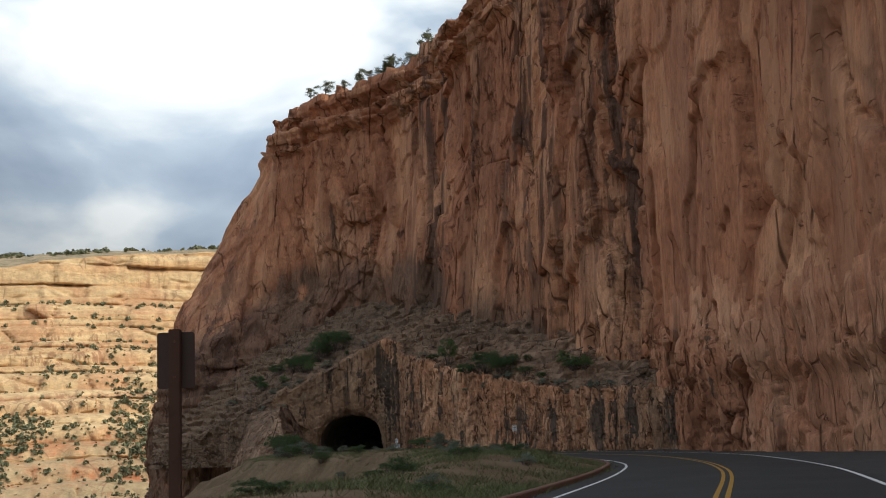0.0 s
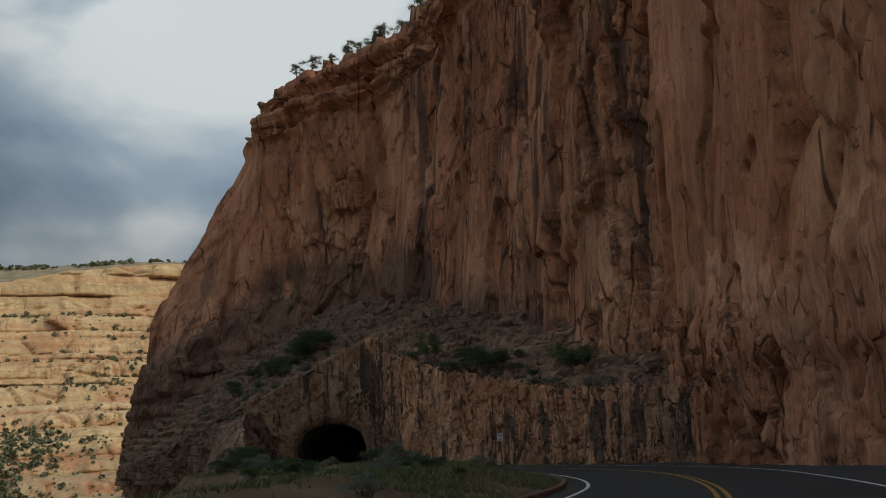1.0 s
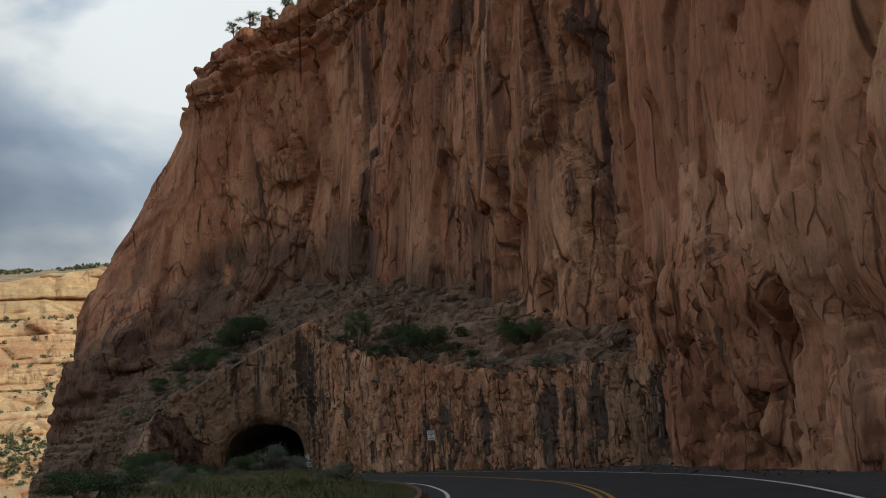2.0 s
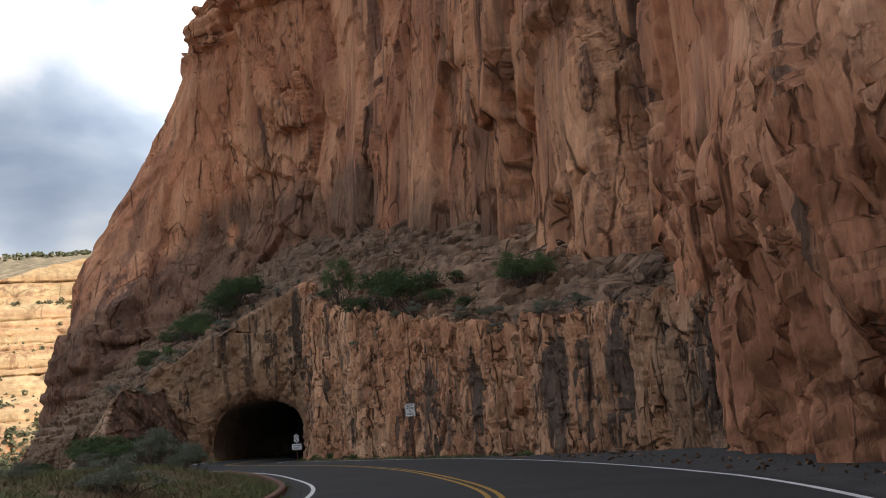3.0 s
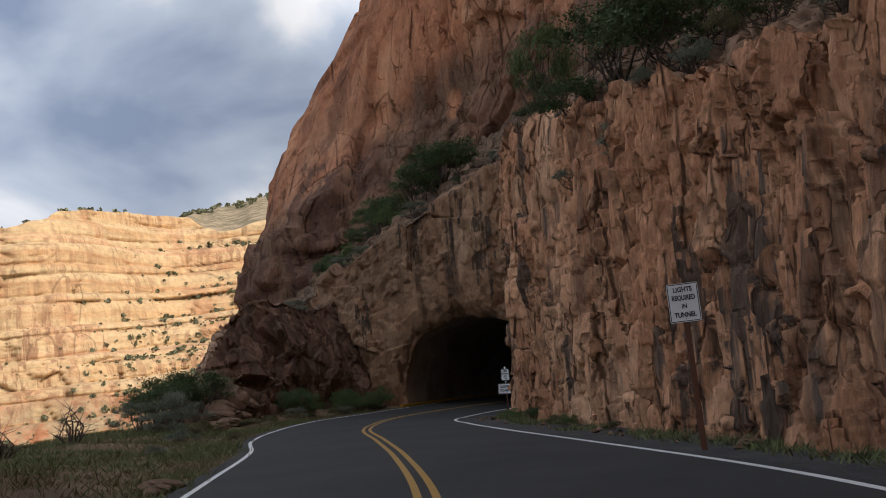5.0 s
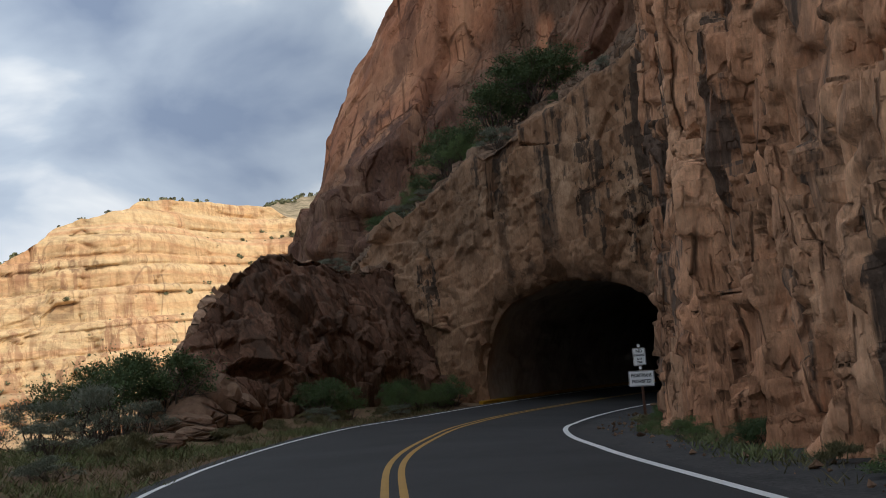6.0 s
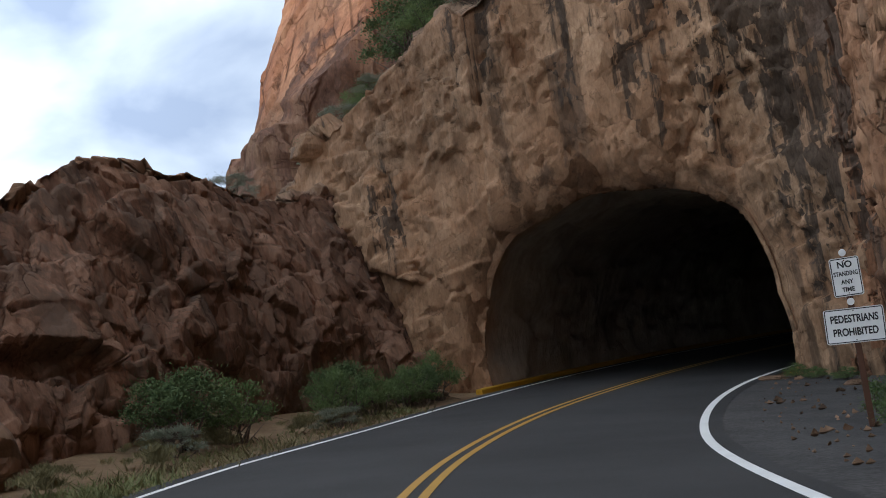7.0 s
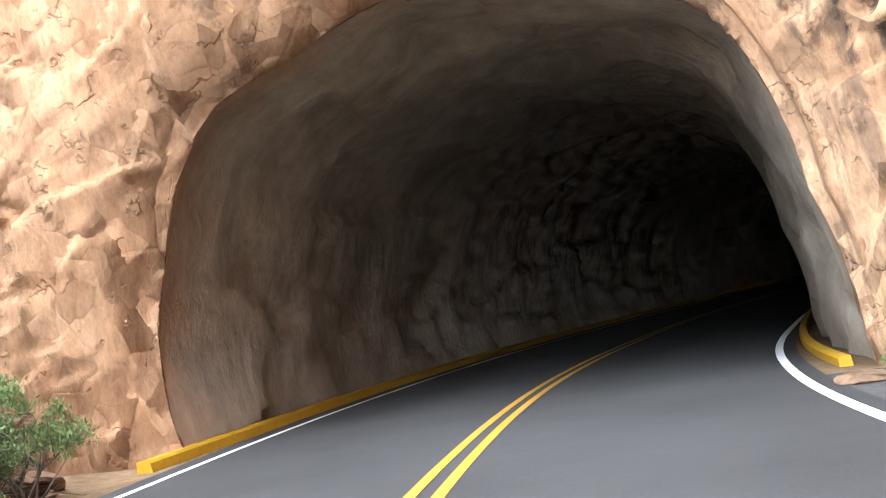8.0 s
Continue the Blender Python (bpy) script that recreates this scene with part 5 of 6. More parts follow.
def make_models():
    """One of each kind of plant about a metre across, at the origin; copies are set out from these."""
    models = {}
    for kind, label, cat, group, mat, size, slim, up, count, n, variants in (
        ("green", "dense dark green shrub rooted among sandstone ledges", "shrub", "dark green shrubs", MAT_GREEN, 0.030, 0.42, 0.5, 8000, 26, 3),
        ("fresh", "feathery light green shrub on the rock ledge", "shrub", "light green shrubs", MAT_FRESH, 0.040, 0.24, 1.0, 6500, 22, 3),
        ("sage", "grey-green sagebrush clump on dry ground", "sagebrush", "sagebrush", MAT_SAGE, 0.045, 0.2, 1.3, 5000, 20, 3),
        ("straw", "tall dry yellow grass clump", "grass clump", "dry grass clumps", MAT_STRAW, 0.17, 0.045, 2.4, 1800, 12, 2),
    ):
        models[kind] = []
        for k in range(variants):
            rng = np.random.default_rng(len(kind) * 31 + k * 7 + ord(kind[0]))
            lobes = lobes_for(rng, n, 1.0, 0.8)
            crown = leaves_mesh("foliage", lobes, count, size, mat, rng, up, slim)
            stems = stems_mesh("stem", [l[:3] for l in lobes[:14]], 0.016, rng) if kind != "straw" else None
            models[kind].append(plant("shrub" if cat == "shrub" else cat.replace(" ", "_"), label, cat, group, crown, stems))
    models["dead"] = []
    for k in range(2):
        rng = np.random.default_rng(900 + k)
        tips = [(x, y, z) for x, y, z, _ in lobes_for(rng, 11, 1.5, 1.2)]
        models["dead"].append(plant("dead_shrub", "bare twisted grey branches of a dead shrub", "dead shrub", "dead shrubs", None, stems_mesh("trunk", tips, 0.03, rng, twigs=6), stem_name="trunk"))
    models["tree"] = []
    for k in range(3):
        rng = np.random.default_rng(950 + k)
        limbs = [(rng.normal() * 0.24, rng.normal() * 0.24, 0.06 + 0.74 * rng.random()) for _ in range(16)]
        lobes = [(x, y, z, 0.14 + 0.08 * rng.random()) for x, y, z in limbs] + [(0, 0, 0.9, 0.12)]
        verts, faces = [], []
        tube(verts, faces, [(0, 0, -0.15), (0.02, 0.01, 0.2), (-0.02, 0.02, 0.5), (0, 0, 0.85)], [0.04, 0.032, 0.022, 0.008], 7)
        for l in limbs:
            tube(verts, faces, [(0, 0, 0.5 * l[2]), (l[0] * 0.5, l[1] * 0.5, 0.72 * l[2]), l], [0.016, 0.011, 0.004], 4)
        trunk = bpy.data.meshes.new("trunk")
        trunk.from_pydata(verts, [], faces)
        trunk.materials.append(MAT_BARK)
        crown = leaves_mesh("crown", lobes, 2400, 0.055, MAT_FAR_GREEN, rng, 0.5, 0.5)
        models["tree"].append(plant("pinyon_pine", "small pinyon pine on the cliff rim", "tree", "trees on the cliff rim", crown, trunk, "crown", "trunk"))
    return models


MODELS = make_models()
_used = set()


def set_out(kind, x, y, width, height, z=None, turn=None):
    """Stands a plant of a kind at x, y, scaled to its width and height."""
    k = (len(_used) * 7) % len(MODELS[kind])
    rng = np.random.default_rng(int(abs(x * 97 + y * 131)) + 5)
    turn = rng.random() * 360 if turn is None else turn
    zz = stand(x, y, 0.08) if z is None else z
    unit = {"dead": 1.4, "tree": 1.0}.get(kind, 1.0)
    m = pose(x, y, zz, 0, 0, turn) @ Matrix.Diagonal((width / unit, width / unit, height / (1.0 if kind != "dead" else 1.2), 1))
    key = (kind, k)
    model = MODELS[kind][k]
    if key in _used:
        sx, sy, sz = model.scale
        return copy_thing(model, m @ Matrix.Diagonal((1 / sx, 1 / sy, 1 / sz, 1)))
    _used.add(key)
    model.matrix_basis = m
    return model


# bench above the road cut: kind, x, y, width, height
for kind, x, y, w, h in [
    ("fresh", 1.2, 144.2, 2.6, 4.2), ("green", 5.6, 135.4, 3.6, 3.2), ("green", 7.6, 132.9, 4.2, 3.6), ("green", 3.8, 138.8, 2.8, 2.4), ("sage", 5.3, 134.4, 1.5, 1.2), ("sage", 8.0, 131.0, 1.2, 1.2),
    ("straw", 8.9, 130.8, 1.2, 1.2), ("green", 9.9, 129.0, 2.0, 1.3), ("green", 11.3, 126.6, 1.6, 1.0), ("sage", 11.3, 124.0, 1.3, 0.9), ("sage", 13.4, 119.6, 1.3, 0.8), ("green", 14.6, 123.2, 2.8, 1.9),
    ("fresh", 15.6, 122.0, 2.4, 1.9), ("sage", 15.7, 116.4, 1.3, 1.2), ("sage", 14.9, 118.0, 1.6, 0.8), ("sage", 13.0, 122.3, 1.5, 0.8), ("straw", 12.4, 123.4, 0.9, 0.7), ("sage", 3.4, 138.0, 1.3, 0.9),
]:
    set_out(kind, x, y, w, h)
for kind, x, y, w, h in [
    ("straw", 2.6, 141.2, 1.0, 0.8), ("sage", 6.9, 131.9, 1.1, 0.7), ("green", -0.6, 149.5, 1.6, 1.2), ("sage", -2.0, 154.6, 1.2, 0.8), ("fresh", 14.0, 126.5, 2.6, 2.2), ("sage", 17.0, 114.4, 1.4, 0.9),
    ("green", 10.5, 133.5, 1.8, 1.2),
]:
    set_out(kind, x, y, w, h)
# slope over the tunnel mouth
for kind, x, y, w, h in [
    ("green", -16.6, 184.0, 5.4, 4.2), ("green", -19.2, 184.5, 5.2, 4.4), ("green", -21.6, 184.0, 4.4, 3.8), ("green", -23.6, 187.5, 4.4, 3.4), ("green", -18.0, 187.0, 4.6, 4.0), ("fresh", -20.5, 181.8, 2.4, 2.6),
    ("sage", -17.6, 179.6, 2.0, 1.6), ("sage", -21.8, 179.4, 1.6, 1.0), ("sage", -24.2, 181.0, 1.8, 1.2), ("sage", -26.5, 183.2, 1.8, 1.2), ("green", -14.4, 181.0, 1.4, 1.2), ("straw", -22.8, 180.0, 1.2, 0.9),
    ("green", -29.0, 188.0, 2.6, 2.0), ("sage", -27.6, 180.5, 1.4, 1.1), ("sage", -12.0, 181.2, 1.3, 0.9), ("fresh", -25.0, 184.5, 2.0, 1.8), ("green", -27.0, 192.0, 3.2, 2.4), ("green", -31.0, 195.0, 3.0, 2.2),
]:
    set_out(kind, x, y, w, h)
for kind, x, y, w, h in [
    ("sage", -35.0, 194.0, 2.2, 1.4), ("sage", -10.0, 182.6, 1.2, 0.9),
]:
    set_out(kind, x, y, w, h)
# foot of the outcrop and of the rock walls
for kind, x, y, w, h in [
    ("green", -18.7, 161.8, 2.4, 2.1), ("fresh", -18.6, 163.4, 2.0, 1.7), ("sage", -18.0, 160.6, 1.2, 0.8), ("fresh", -18.5, 167.6, 1.7, 1.7), ("green", -19.0, 168.8, 1.9, 1.9), ("fresh", -18.8, 170.2, 1.6, 1.5),
    ("sage", -17.9, 166.4, 1.2, 0.7), ("fresh", -18.9, 172.4, 1.6, 1.5), ("green", -19.1, 173.6, 1.6, 1.5), ("fresh", -19.2, 175.0, 1.7, 1.9), ("sage", -23.6, 172.3, 1.6, 1.1), ("sage", -24.2, 173.4, 1.3, 0.9),
    ("straw", -18.3, 165.2, 1.4, 0.7), ("straw", -18.4, 166.8, 1.5, 0.7), ("straw", -18.6, 170.2, 1.3, 0.6), ("straw", -18.0, 162.0, 1.5, 0.7), ("straw", -17.3, 158.8, 1.5, 0.7), ("straw", -16.9, 156.4, 1.6, 0.7),
]:
    set_out(kind, x, y, w, h, z=stand_low(x, y, 0.08) if x > -10 else None)
for kind, x, y, w, h in [
    ("straw", -16.4, 153.6, 1.6, 0.7), ("straw", -15.7, 151.6, 1.6, 0.7), ("fresh", -18.9, 172.8, 1.4, 0.8), ("fresh", -20.0, 174.0, 1.3, 1.0), ("green", -20.0, 175.4, 1.2, 1.1), ("fresh", -19.5, 170.6, 1.0, 0.6),
    ("straw", -18.9, 168.2, 0.9, 0.5), ("straw", -19.0, 163.0, 1.0, 0.6), ("straw", -18.6, 160.6, 1.1, 0.6), ("straw", -18.2, 157.4, 1.2, 0.6), ("fresh", -6.0, 162.4, 1.2, 0.9), ("fresh", -5.7, 160.4, 1.0, 0.7),
    ("straw", -5.3, 157.6, 1.2, 0.6), ("fresh", -4.9, 158.8, 0.9, 0.7), ("straw", -4.3, 154.6, 0.9, 0.4), ("fresh", -3.8, 152.0, 0.9, 0.4), ("straw", -2.6, 149.0, 1.0, 0.5), ("fresh", -1.6, 146.2, 1.1, 0.6),
]:
    set_out(kind, x, y, w, h, z=stand_low(x, y, 0.08) if x > -10 else None)
for kind, x, y, w, h in [
    ("green", 0.2, 142.9, 1.0, 0.7), ("straw", 1.6, 139.6, 1.0, 0.5), ("fresh", 2.6, 137.6, 1.0, 0.5), ("straw", 4.5, 134.0, 0.9, 0.4), ("fresh", -9.0, 176.6, 0.9, 0.6), ("fresh", -8.4, 176.0, 0.8, 0.5),
    ("fresh", -7.6, 174.8, 0.9, 0.5), ("straw", 12.9, 117.6, 1.0, 0.4), ("fresh", 14.2, 115.4, 0.9, 0.4),
]:
    set_out(kind, x, y, w, h, z=stand_low(x, y, 0.08) if x > -10 else None)
# verge: shrubs at the brink of the canyon
for kind, x, y, w, h in [
    ("green", -19.3, 153.6, 3.4, 3.0), ("green", -21.4, 153.8, 3.8, 3.4), ("green", -20.2, 150.6, 3.0, 2.4), ("sage", -18.5, 151.4, 1.7, 1.3), ("sage", -17.6, 148.2, 2.8, 2.1), ("sage", -18.6, 147.0, 2.4, 1.7),
    ("sage", -16.6, 145.6, 1.8, 1.2), ("green", -10.6, 108.0, 2.2, 1.3), ("green", -14.5, 116.0, 2.6, 1.6), ("sage", -8.2, 101.0, 1.8, 1.0), ("sage", -16.0, 121.0, 2.4, 1.5), ("green", -12.0, 124.0, 2.0, 1.3),
    ("green", -5.2, 95.0, 1.6, 1.0), ("sage", -11.5, 117.0, 1.8, 1.1), ("straw", -7.6, 108.0, 1.5, 0.8), ("straw", -15.4, 147.6, 2.0, 0.9), ("straw", -14.4, 145.4, 1.8, 0.8), ("dead", -15.5, 138.5, 2.2, 2.0),
]:
    set_out(kind, x, y, w, h)
for kind, x, y, w, h in [
    ("dead", -18.5, 136.0, 2.6, 2.3), ("dead", -12.6, 131.6, 2.0, 1.3), ("sage", -12.8, 141.4, 1.4, 0.7), ("straw", -11.2, 142.2, 1.2, 0.6), ("sage", -9.4, 134.4, 1.0, 0.5), ("dead", -2.4, 110.6, 2.0, 1.0),
    ("sage", -6.4, 118.0, 1.5, 0.9), ("sage", -9.0, 113.4, 1.6, 1.0), ("green", -7.0, 106.0, 1.8, 1.2), ("sage", -3.6, 101.4, 1.4, 0.9), ("sage", 0.4, 96.4, 1.3, 0.7), ("green", -2.6, 90.0, 1.7, 1.1),
    ("sage", 1.4, 84.0, 1.5, 1.0), ("green", -0.6, 78.0, 1.6, 0.9), ("sage", 3.0, 72.6, 1.4, 0.8), ("green", 0.8, 66.4, 1.4, 0.8), ("sage", 3.6, 60.2, 1.3, 0.8), ("sage", 0.3, 108.2, 3.0, 2.1),
]:
    set_out(kind, x, y, w, h)
for kind, x, y, w, h in [
    ("sage", 1.9, 107.2, 2.0, 1.4), ("green", -1.3, 109.6, 2.6, 1.9), ("dead", 0.6, 106.4, 1.8, 1.1), ("green", 4.6, 66.0, 1.8, 0.9), ("sage", 6.6, 88.0, 2.0, 0.9), ("green", -9.6, 88.0, 2.2, 1.6),
    ("green", 1.0, 30.5, 1.2, 0.5), ("green", 1.6, 21.0, 1.3, 0.4), ("green", 2.0, 52.0, 1.5, 0.8), ("sage", 4.4, 47.0, 1.2, 0.7), ("green", -0.4, 40.0, 1.6, 0.8), ("sage", 1.0, 33.0, 1.0, 0.5),
    ("green", -3.0, 28.5, 1.5, 0.7), ("straw", 6.0, 58.0, 1.0, 0.5), ("straw", 7.0, 76.0, 1.1, 0.5), ("straw", 4.0, 92.0, 1.2, 0.5),
]:
    set_out(kind, x, y, w, h)
# pines on the rim
for x, y, h, w in [(-19.5, 207.0, 2.6, 3.2), (-12.5, 200.6, 2.4, 3.0), (-8.0, 198.0, 2.8, 3.2), (-6.2, 196.6, 3.6, 3.2), (-7.2, 198.6, 2.6, 3.4), (-3.0, 193.5, 2.4, 3.2), (-1.6, 192.0, 2.2, 2.6), (0.2, 187.6, 4.6, 3.4), (2.4, 184.0, 2.6, 3.0),
                   (-22.5, 209.6, 2.0, 2.4), (-15.8, 204.5, 1.6, 2.2), (5.0, 178.0, 2.4, 2.6), (-10.4, 199.8, 1.8, 2.4)]:
    set_out("tree", x, y, w, h, z=66.0)


def grass():
    """Short grass on the verge, greener near the kerb and at the rock's foot."""
    rng = np.random.default_rng(77)
    spots = []
    k = rng.integers(int(np.argmin(np.abs(LINE[:, 1] - 15))), int(np.argmin(np.abs(LINE[:, 1] - 172))), 52000)
    far = rng.random(52000) ** 1.4 * np.minimum(verge_width(LINE[k, 1]) + 2, 19) + np.where(LINE[k, 1] < 122, 1.0, 0.55)
    off = -(LINE[k, 2] + far)
    xy = LINE[k, :2] + RIGHT[k] * off[:, None] + rng.normal(size=(52000, 2)) * 0.25
    lush = fbm(np.column_stack([xy * 0.25, 0 * k]), 3, 501)
    keep = (rng.random(52000) < 0.55 + 0.9 * lush) & ~((xy[:, 1] > 150) & (far > 1.8))
    z = ground_height(xy[keep, 0], xy[keep, 1])
    spots = np.column_stack([xy[keep], z])
    lush = lush[keep]
    # along the foot of the road cut
    foot = spline(CUT, 900)
    foot = foot[(foot[:, 1] > 117) & (foot[:, 1] < 175.5)]
    pick = rng.integers(0, len(foot), 3200)
    away = foot[pick, :2] - foot[pick, 3:5]
    away /= np.linalg.norm(away, axis=1, keepdims=True)
    fx = foot[pick, :2] + away * (0.2 + 0.9 * rng.random((3200, 1)) ** 1.5)
    thick = fbm(np.column_stack([fx * 0.4, 0 * pick]), 3, 503)
    ok = rng.random(3200) < 0.35 + 1.6 * thick
    spots = np.concatenate([spots, np.array([(a, b, stand_low(a, b, 0.02)) for a, b in fx[ok]])])
    lush = np.concatenate([lush, thick[ok]])
    for name, mat, part_of in (("verge_grass", MAT_GRASS, lush > 0.0), ("dry_verge_grass", MAT_STRAW, lush <= 0.0)):
        base = np.repeat(spots[part_of], 9, 0) + np.column_stack([rng.normal(size=(9 * part_of.sum(), 2)) * 0.13, np.full(9 * part_of.sum(), -0.02)])
        n = len(base)
        lean = rng.normal(size=(n, 2)) * 0.75
        ln = 0.07 + 0.17 * rng.random(n) ** 1.5
        tip = base + np.column_stack([lean * ln[:, None], ln])
        side = np.column_stack([rng.normal(size=(n, 2)) * 0.010, np.zeros(n)])
        v = np.stack([base - side, base + side, tip], 1).reshape(-1, 3)
        ob = mesh_object(name, v, np.arange(3 * n).reshape(-1, 3), mat, smooth_faces=False)
        tagged(ob, "patchy green grass on the road verge" if mat is MAT_GRASS else "sparse dry yellow grass on the road verge", "grass", kind="stuff")


grass()


def far_bushes():
    """Junipers dotted over the far canyon side, thick along its rim and on its lower slopes."""
    rng = np.random.default_rng(88)
    az = np.radians(-62 + 64 * rng.random(54000))
    z = -66 + 185 * rng.random(54000) ** 1.25
    p = np.column_stack([az * 900, 0 * az, z])
    ledge = bed_place(far_warp(p))[0]
    steep = smooth(-30, -38, np.degrees(az)) * smooth(-30, 5, z)
    lush = np.interp(z, [-60, -10, 20, 45, 70, 120], [1.0, 1.0, 0.95, 0.9, 0.6, 0.35]) * np.where(ledge > 0.8, 1.7, np.interp(z, [-30, 10, 40, 60], [0.9, 0.7, 0.4, 0.08]))
    lush *= 0.10 + 1.6 * smooth(-0.1, 0.25, fbm(p * (0.022, 1, 0.05), 4, 511))
    ok = (rng.random(54000) < lush * (1 - 0.9 * steep) * np.interp(np.degrees(az), [-34, -26], [0.2, 1.0])) & (z < far_rim(az) - 4)
    c = far_point(az[ok], z[ok])
    s = 0.8 + 3.0 * rng.random(len(c)) ** 2.4
    ra = np.radians(-62 + 64 * rng.random(3800))
    back = np.where(rng.random(3800) < 0.45, 5 + 40 * rng.random(3800), 215 + 75 * rng.random(3800))
    thick = fbm(np.column_stack([np.degrees(ra) * 1.6, back * 0.02, 0 * ra]), 3, 515)
    grown = (rng.random(3800) < 0.5 + 1.5 * thick) & ((back > 100) == (plateau_rise(ra) > 20) | (rng.random(3800) < 0.35))
    r = far_ring(ra[grown], back[grown])
    c, s = np.concatenate([c, r]), np.concatenate([s, 1.8 + 3.4 * rng.random(len(r)) ** 1.5])
    m = 16
    n = len(c) * m
    big = np.repeat(s, m)[:, None]
    way = rng.normal(size=(n, 3))
    way /= np.linalg.norm(way, axis=1, keepdims=True)
    q = np.repeat(c, m, 0) + way * big * 0.5 * (0.9, 0.9, 0.7) + np.array([0, 0, 0.35]) * big
    a = rng.normal(size=(n, 3))
    a /= np.linalg.norm(a, axis=1, keepdims=True)
    b = np.cross(a, rng.normal(size=(n, 3)))
    b /= np.linalg.norm(b, axis=1, keepdims=True)
    v = np.stack([q - a * big * 0.36, q + b * big * 0.26, q + a * big * 0.36, q - b * big * 0.26], 1).reshape(-1, 3)
    ob = mesh_object("juniper_scrub", v, np.arange(4 * n).reshape(-1, 4), MAT_FAR_GREEN, smooth_faces=False)
    tagged(ob, "dark green junipers dotted over the far canyon side", "scrub", kind="stuff")


far_bushes()


# ---- loose rock ----
def boulder_mesh(seed, material):
    bm = bmesh.new()
    bmesh.ops.create_icosphere(bm, subdivisions=3, radius=0.5)
    v = np.array([w.co[:] for w in bm.verts])
    h, gap = chunks(v * 1.7 + seed * 3.1, seed, 0.8)
    d = 0.10 * h + 0.05 * fbm(v * 4, 3, seed)
    for w, e in zip(bm.verts, d):
        w.co *= 1 + e * 1.6
        w.co.z *= 0.72
    me = bpy.data.meshes.new("boulder")
    bm.to_mesh(me)
    bm.free()
    me.materials.append(material)
    return me


ROCKS = [boulder_mesh(k, MAT_BENCH) for k in range(5)]
for k, (x, y, a, b, c, turn) in enumerate([
    (-18.2, 152.8, 1.8, 1.4, 1.2, 30), (-18.6, 154.0, 1.9, 1.6, 1.9, 80), (-18.2, 154.9, 1.3, 1.1, 1.0, 10), (-19.0, 155.4, 2.0, 1.7, 2.4, 130), (-18.7, 156.6, 1.4, 1.2, 1.9, 20), (-16.6, 151.2, 1.3, 0.9, 0.7, 60), (-15.9, 148.9, 1.2, 0.9, 0.7, 0),
    (-1.2, 122.6, 0.9, 0.5, 0.4, 20), (-0.7, 121.8, 0.6, 0.4, 0.35, 70), (-19.6, 175.9, 0.9, 0.7, 0.5, 30),
    (-7.2, 172.5, 0.6, 0.5, 0.3, 0), (-9.6, 176.4, 0.9, 0.6, 0.25, 50), (17.9, 108.6, 0.6, 0.5, 0.4, 10), (13.6, 116.5, 0.5, 0.4, 0.35, 40), (8.9, 125.4, 0.5, 0.35, 0.3, 0),
]):
    ob = new("boulder", ROCKS[k % 5])
    ob.matrix_world = pose(x, y, stand(x, y) + 0.26 * c, 8, 5, turn) @ Matrix.Diagonal((a, b, c, 1))
    tagged(ob, "weathered grey-red sandstone boulder by the road", "boulder", "boulders")


def fallen_stones():
    """Chips that lie along the foot of the rock and on the shoulder."""
    rng = np.random.default_rng(99)
    verts, faces = [], []
    rows = rng.integers(int(np.argmin(np.abs(LINE[:, 1] - 80))), int(np.argmin(np.abs(LINE[:, 1] - 176))), 1100)
    for k in rows:
        right = rng.random() < 0.75
        off = (LINE[k, 3] + 0.9 + 2.6 * rng.random()) if right else -(LINE[k, 2] + 1.0 + 2.0 * rng.random())
        if not right and LINE[k, 1] < 122:
            continue
        x, y = LINE[k, :2] + RIGHT[k] * off
        z = road_height(LINE[k, 1]) + bank(LINE[k, 1]) * off - 0.012 * abs(off) - 0.01
        s = 0.02 + 0.09 * rng.random() ** 3
        b = len(verts)
        for dx, dy, dz in ((1, 0, 0), (-0.5, 0.8, 0), (-0.5, -0.8, 0), (0.1, 0, 0.8), (0, 0, -0.5)):
            verts.append((x + s * (dx + rng.normal() * 0.25), y + s * (dy + rng.normal() * 0.25), z + s * (dz + 0.3)))
        faces += [(b, b + 1, b + 3), (b + 1, b + 2, b + 3), (b + 2, b, b + 3), (b + 1, b, b + 4), (b + 2, b + 1, b + 4), (b, b + 2, b + 4)]
    ob = mesh_object("fallen_stones", verts, faces, MAT_BENCH, smooth_faces=False)
    tagged(ob, "small fallen rock chips along the road edge", "stones", kind="stuff")


fallen_stones()

# ---- signs ----
MAT_SIGN_WHITE = paint_material("white_sign_face", (0.74, 0.74, 0.72), 0.15, 0.4)
MAT_SIGN_BLACK = paint_material("black_sign_paint", (0.012, 0.012, 0.013), 0.1, 0.5)
MAT_BROWN = paint_material("brown_painted_wood", (0.085, 0.038, 0.022), 0.4, 0.8)
MAT_BROWN_METAL = paint_material("brown_sign_back", (0.060, 0.030, 0.020), 0.3, 0.55)
MAT_RUST = paint_material("rusty_brown_post", (0.13, 0.055, 0.032), 0.5, 0.85)


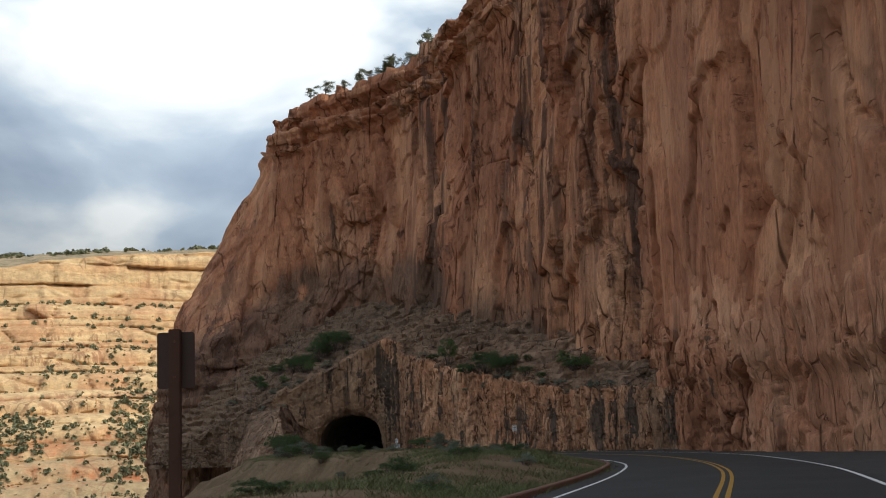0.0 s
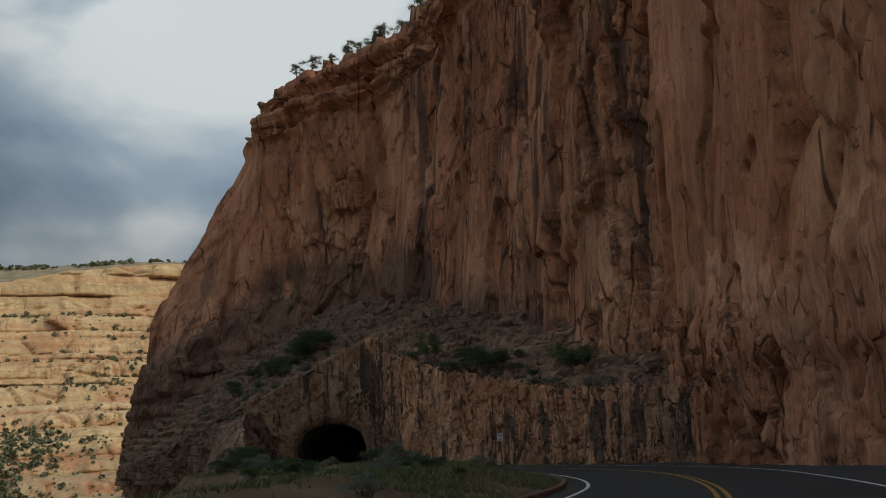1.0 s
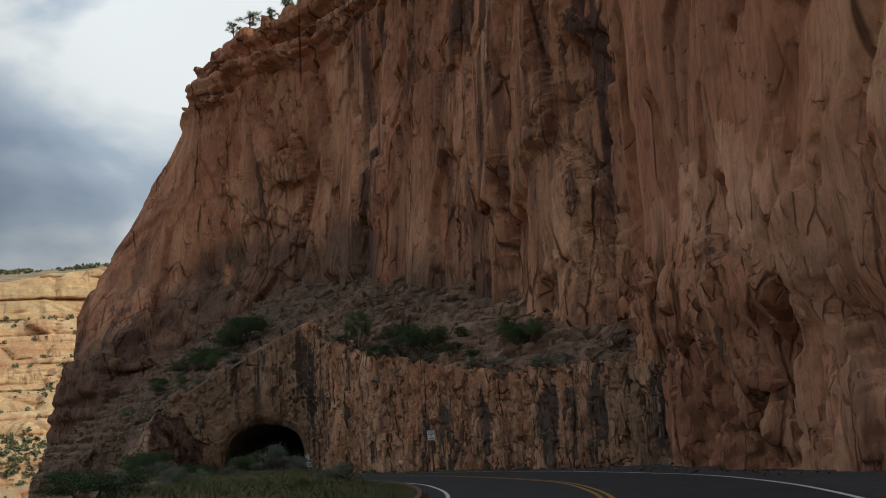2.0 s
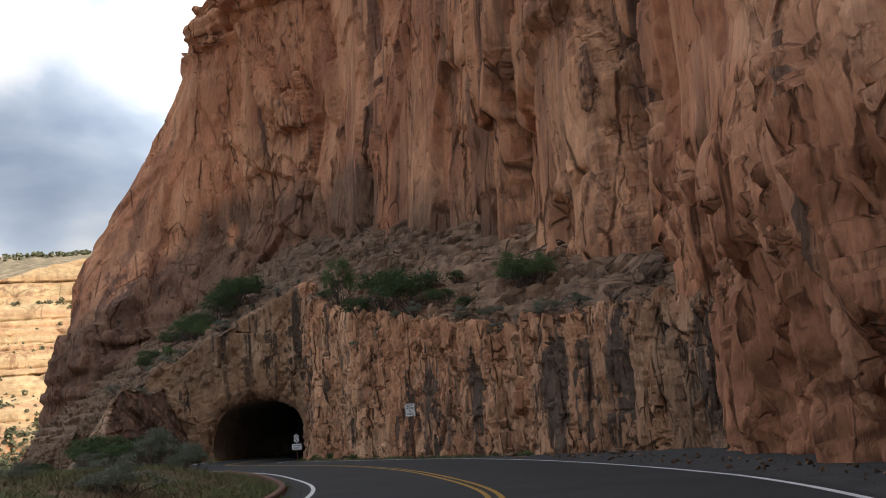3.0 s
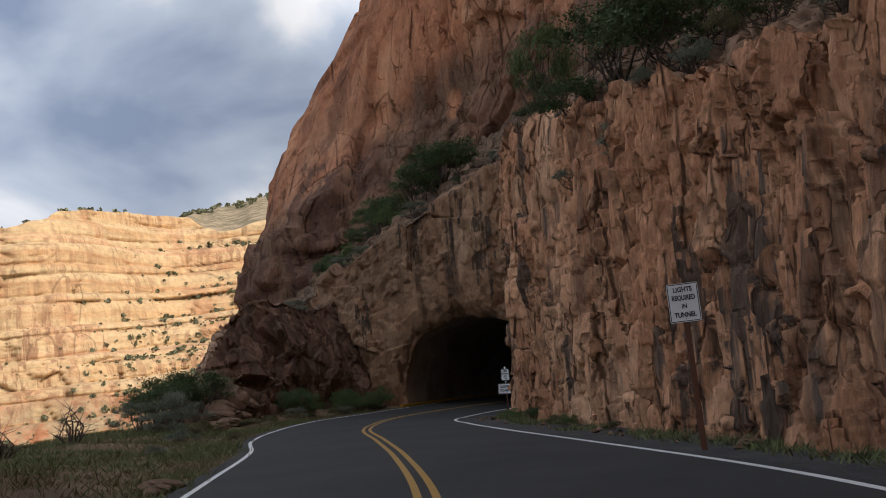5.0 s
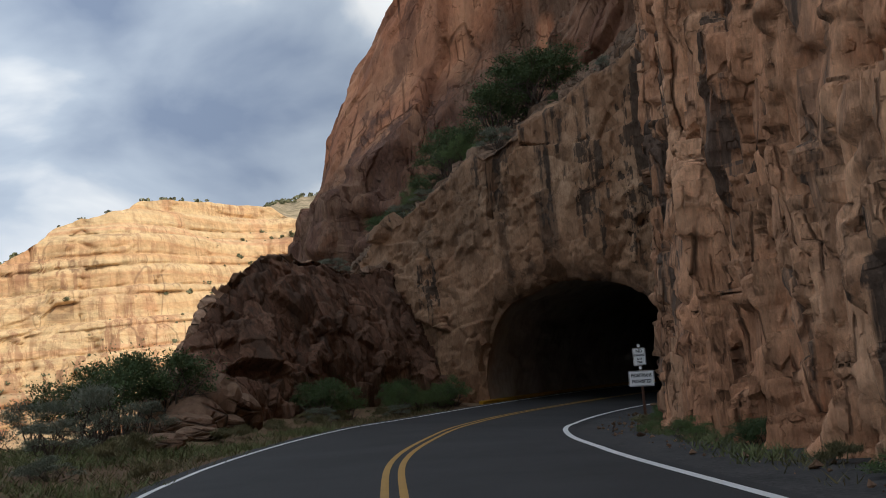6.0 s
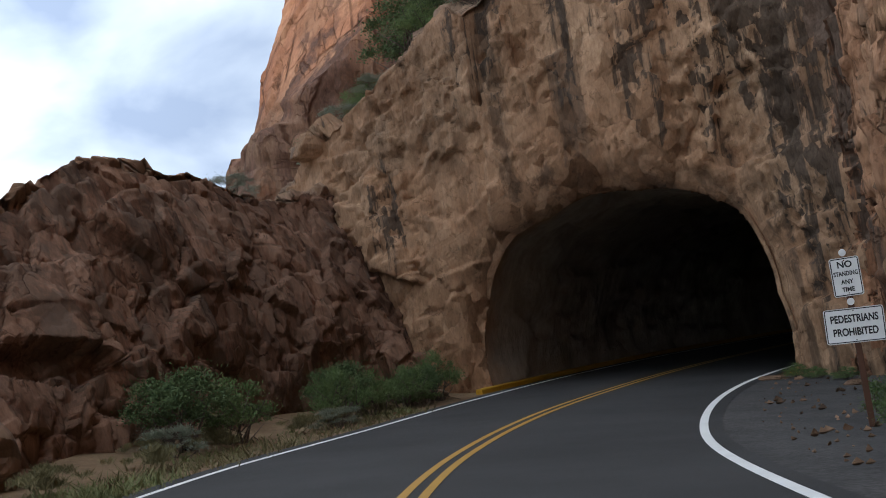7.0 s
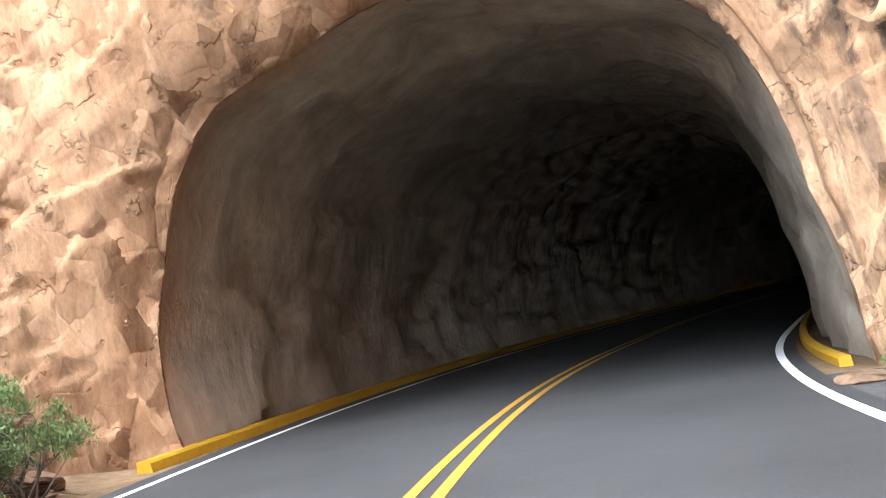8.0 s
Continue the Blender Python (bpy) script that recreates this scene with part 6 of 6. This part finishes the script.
def plate_bmesh(w, h, thick, corner):
    """A plate with rounded corners, in the xz plane, front towards -y."""
    bm = bmesh.new()
    ring = []
    for cx, cz, a0 in ((1, 1, 0), (-1, 1, 90), (-1, -1, 180), (1, -1, 270)):
        for k in range(5):
            a = radians(a0 + 22.5 * k)
            ring.append((cx * (w / 2 - corner) + corner * math.cos(a), cz * (h / 2 - corner) + corner * math.sin(a)))
    front = [bm.verts.new((x, -thick / 2, z)) for x, z in ring]
    rear = [bm.verts.new((x, thick / 2, z)) for x, z in ring]
    bm.faces.new(front)
    bm.faces.new(rear[::-1])
    for k in range(len(ring)):
        j = (k + 1) % len(ring)
        bm.faces.new((front[j], front[k], rear[k], rear[j]))
    bmesh.ops.recalc_face_normals(bm, faces=bm.faces)
    return bm


def border_bmesh(w, h, wide, corner):
    bm = bmesh.new()
    rings = []
    for inset in (0, wide):
        ww, hh, c = w - 2 * inset, h - 2 * inset, max(corner - inset, 0.004)
        ring = []
        for cx, cz, a0 in ((1, 1, 0), (-1, 1, 90), (-1, -1, 180), (1, -1, 270)):
            for k in range(5):
                a = radians(a0 + 22.5 * k)
                ring.append(bm.verts.new((cx * (ww / 2 - c) + c * math.cos(a), 0, cz * (hh / 2 - c) + c * math.sin(a))))
        rings.append(ring)
    n = len(rings[0])
    for k in range(n):
        bm.faces.new((rings[0][k], rings[0][(k + 1) % n], rings[1][(k + 1) % n], rings[1][k]))
    return bm


def post_bmesh(w, d, height):
    bm = bmesh.new()
    bmesh.ops.create_cube(bm, size=1)
    bmesh.ops.scale(bm, vec=(w, d, height), verts=bm.verts)
    bmesh.ops.translate(bm, vec=(0, 0, height / 2), verts=bm.verts)
    bmesh.ops.bevel(bm, geom=bm.edges[:], offset=0.008, segments=2, affect="EDGES")
    return bm


def disc_bmesh(r, thick):
    bm = bmesh.new()
    bmesh.ops.create_cone(bm, cap_ends=True, segments=24, radius1=r, radius2=r * 0.92, depth=thick)
    bmesh.ops.rotate(bm, matrix=Matrix.Rotation(radians(90), 3, "X"), verts=bm.verts)
    return bm


def words(text, size, parent, z, squeeze=1.0):
    """One line of raised lettering on a plate."""
    cu = bpy.data.curves.new("lettering", "FONT")
    cu.body, cu.size, cu.align_x, cu.align_y, cu.extrude = text, size, "CENTER", "CENTER", 0.001
    cu.offset = size * 0.03
    tmp = bpy.data.objects.new("lettering", cu)
    me = bpy.data.meshes.new_from_object(tmp)
    bpy.data.objects.remove(tmp)
    bpy.data.curves.remove(cu)
    me.transform(Matrix.Rotation(radians(90), 4, "X") @ Matrix.Diagonal((squeeze, 1, 1, 1)))
    me.materials.clear()
    me.materials.append(MAT_SIGN_BLACK)
    ob = new("lettering", me)
    ob.parent = parent
    ob.location = (0, -0.007, z)
    return ob


def sign_plate(parent, w, h, z, lines, label, roll=0.0):
    plate = part("plate", plate_bmesh(w, h, 0.006, 0.035), MAT_SIGN_WHITE, parent, label)
    plate.location = (0, -0.055, z)
    plate.rotation_euler = (0, radians(roll), 0)
    edge = part("border", border_bmesh(w - 0.02, h - 0.02, 0.014, 0.03), MAT_SIGN_BLACK, plate, "black printed border")
    edge.location = (0, -0.0045, 0)
    for text, size, zz, squeeze in lines:
        words(text, size, plate, zz, squeeze)
    for zz in (-h * 0.42, h * 0.42):
        bolt = part("bolt", disc_bmesh(0.009, 0.008), MAT_BROWN_METAL, plate)
        bolt.location = (0, -0.006, zz)
    return plate


lights_sign = tagged(new("road_sign"), "white lights required in tunnel sign on a rusty post", "road sign", "road signs")
lights_sign.matrix_world = pose(8.15, 124.95, stand(8.15, 124.95, 0.02), 0, -2.0, 12)
part("post", post_bmesh(0.10, 0.09, 2.75), MAT_RUST, lights_sign, "rusty brown sign post")
sign_plate(lights_sign, 0.54, 0.68, 2.57, [("LIGHTS", 0.118, 0.225, 0.85), ("REQUIRED", 0.118, 0.083, 0.72), ("IN", 0.110, -0.066, 0.85), ("TUNNEL", 0.118, -0.215, 0.82)], "white plate with black lettering")

tunnel_sign = tagged(new("road_sign"), "post with two white prohibition signs beside the tunnel mouth", "road sign", "road signs")
_z = stand(-6.26, 160.92, 0.02)
tunnel_sign.matrix_world = pose(-6.26, 160.92, _z, 0, 0, 8)
part("post", post_bmesh(0.085, 0.085, 2.02 - _z), MAT_BROWN, tunnel_sign, "dark brown wooden post")
sign_plate(tunnel_sign, 0.41, 0.56, 1.73 - _z, [("NO", 0.13, 0.175, 1.0), ("STANDING", 0.09, 0.045, 0.75), ("ANY", 0.09, -0.075, 0.9), ("TIME", 0.09, -0.185, 0.9)], "small white plate with lettering")
sign_plate(tunnel_sign, 0.82, 0.50, 1.03 - _z, [("PEDESTRIANS", 0.15, 0.095, 0.72), ("PROHIBITED", 0.15, -0.095, 0.74)], "wide white plate with black lettering", 2.0)
for zz in (2.08 - _z, 1.37 - _z):
    disc = part("reflector", disc_bmesh(0.052, 0.012), MAT_SIGN_WHITE, tunnel_sign, "round white reflector")
    disc.location = (0, -0.055, zz)

back_sign = tagged(new("road_sign"), "small brown sign seen from behind on a brown post", "road sign", "road signs")
_z = stand(-0.75, 10.6, 0.05)
back_sign.matrix_world = pose(-0.75, 10.6, _z, 0, 0, 4)
part("post", post_bmesh(0.10, 0.085, 2.27 - _z), MAT_BROWN, back_sign, "square brown wooden post")
back = part("plate", plate_bmesh(0.32, 0.48, 0.006, 0.025), MAT_BROWN_METAL, back_sign, "dark brown back of a sign plate")
back.location = (0, 0.05, 2.01 - _z)
for zz in (1.86 - _z, 2.16 - _z):
    bolt = part("bolt", disc_bmesh(0.012, 0.012), MAT_RUST, back_sign)
    bolt.location = (0, -0.046, zz)
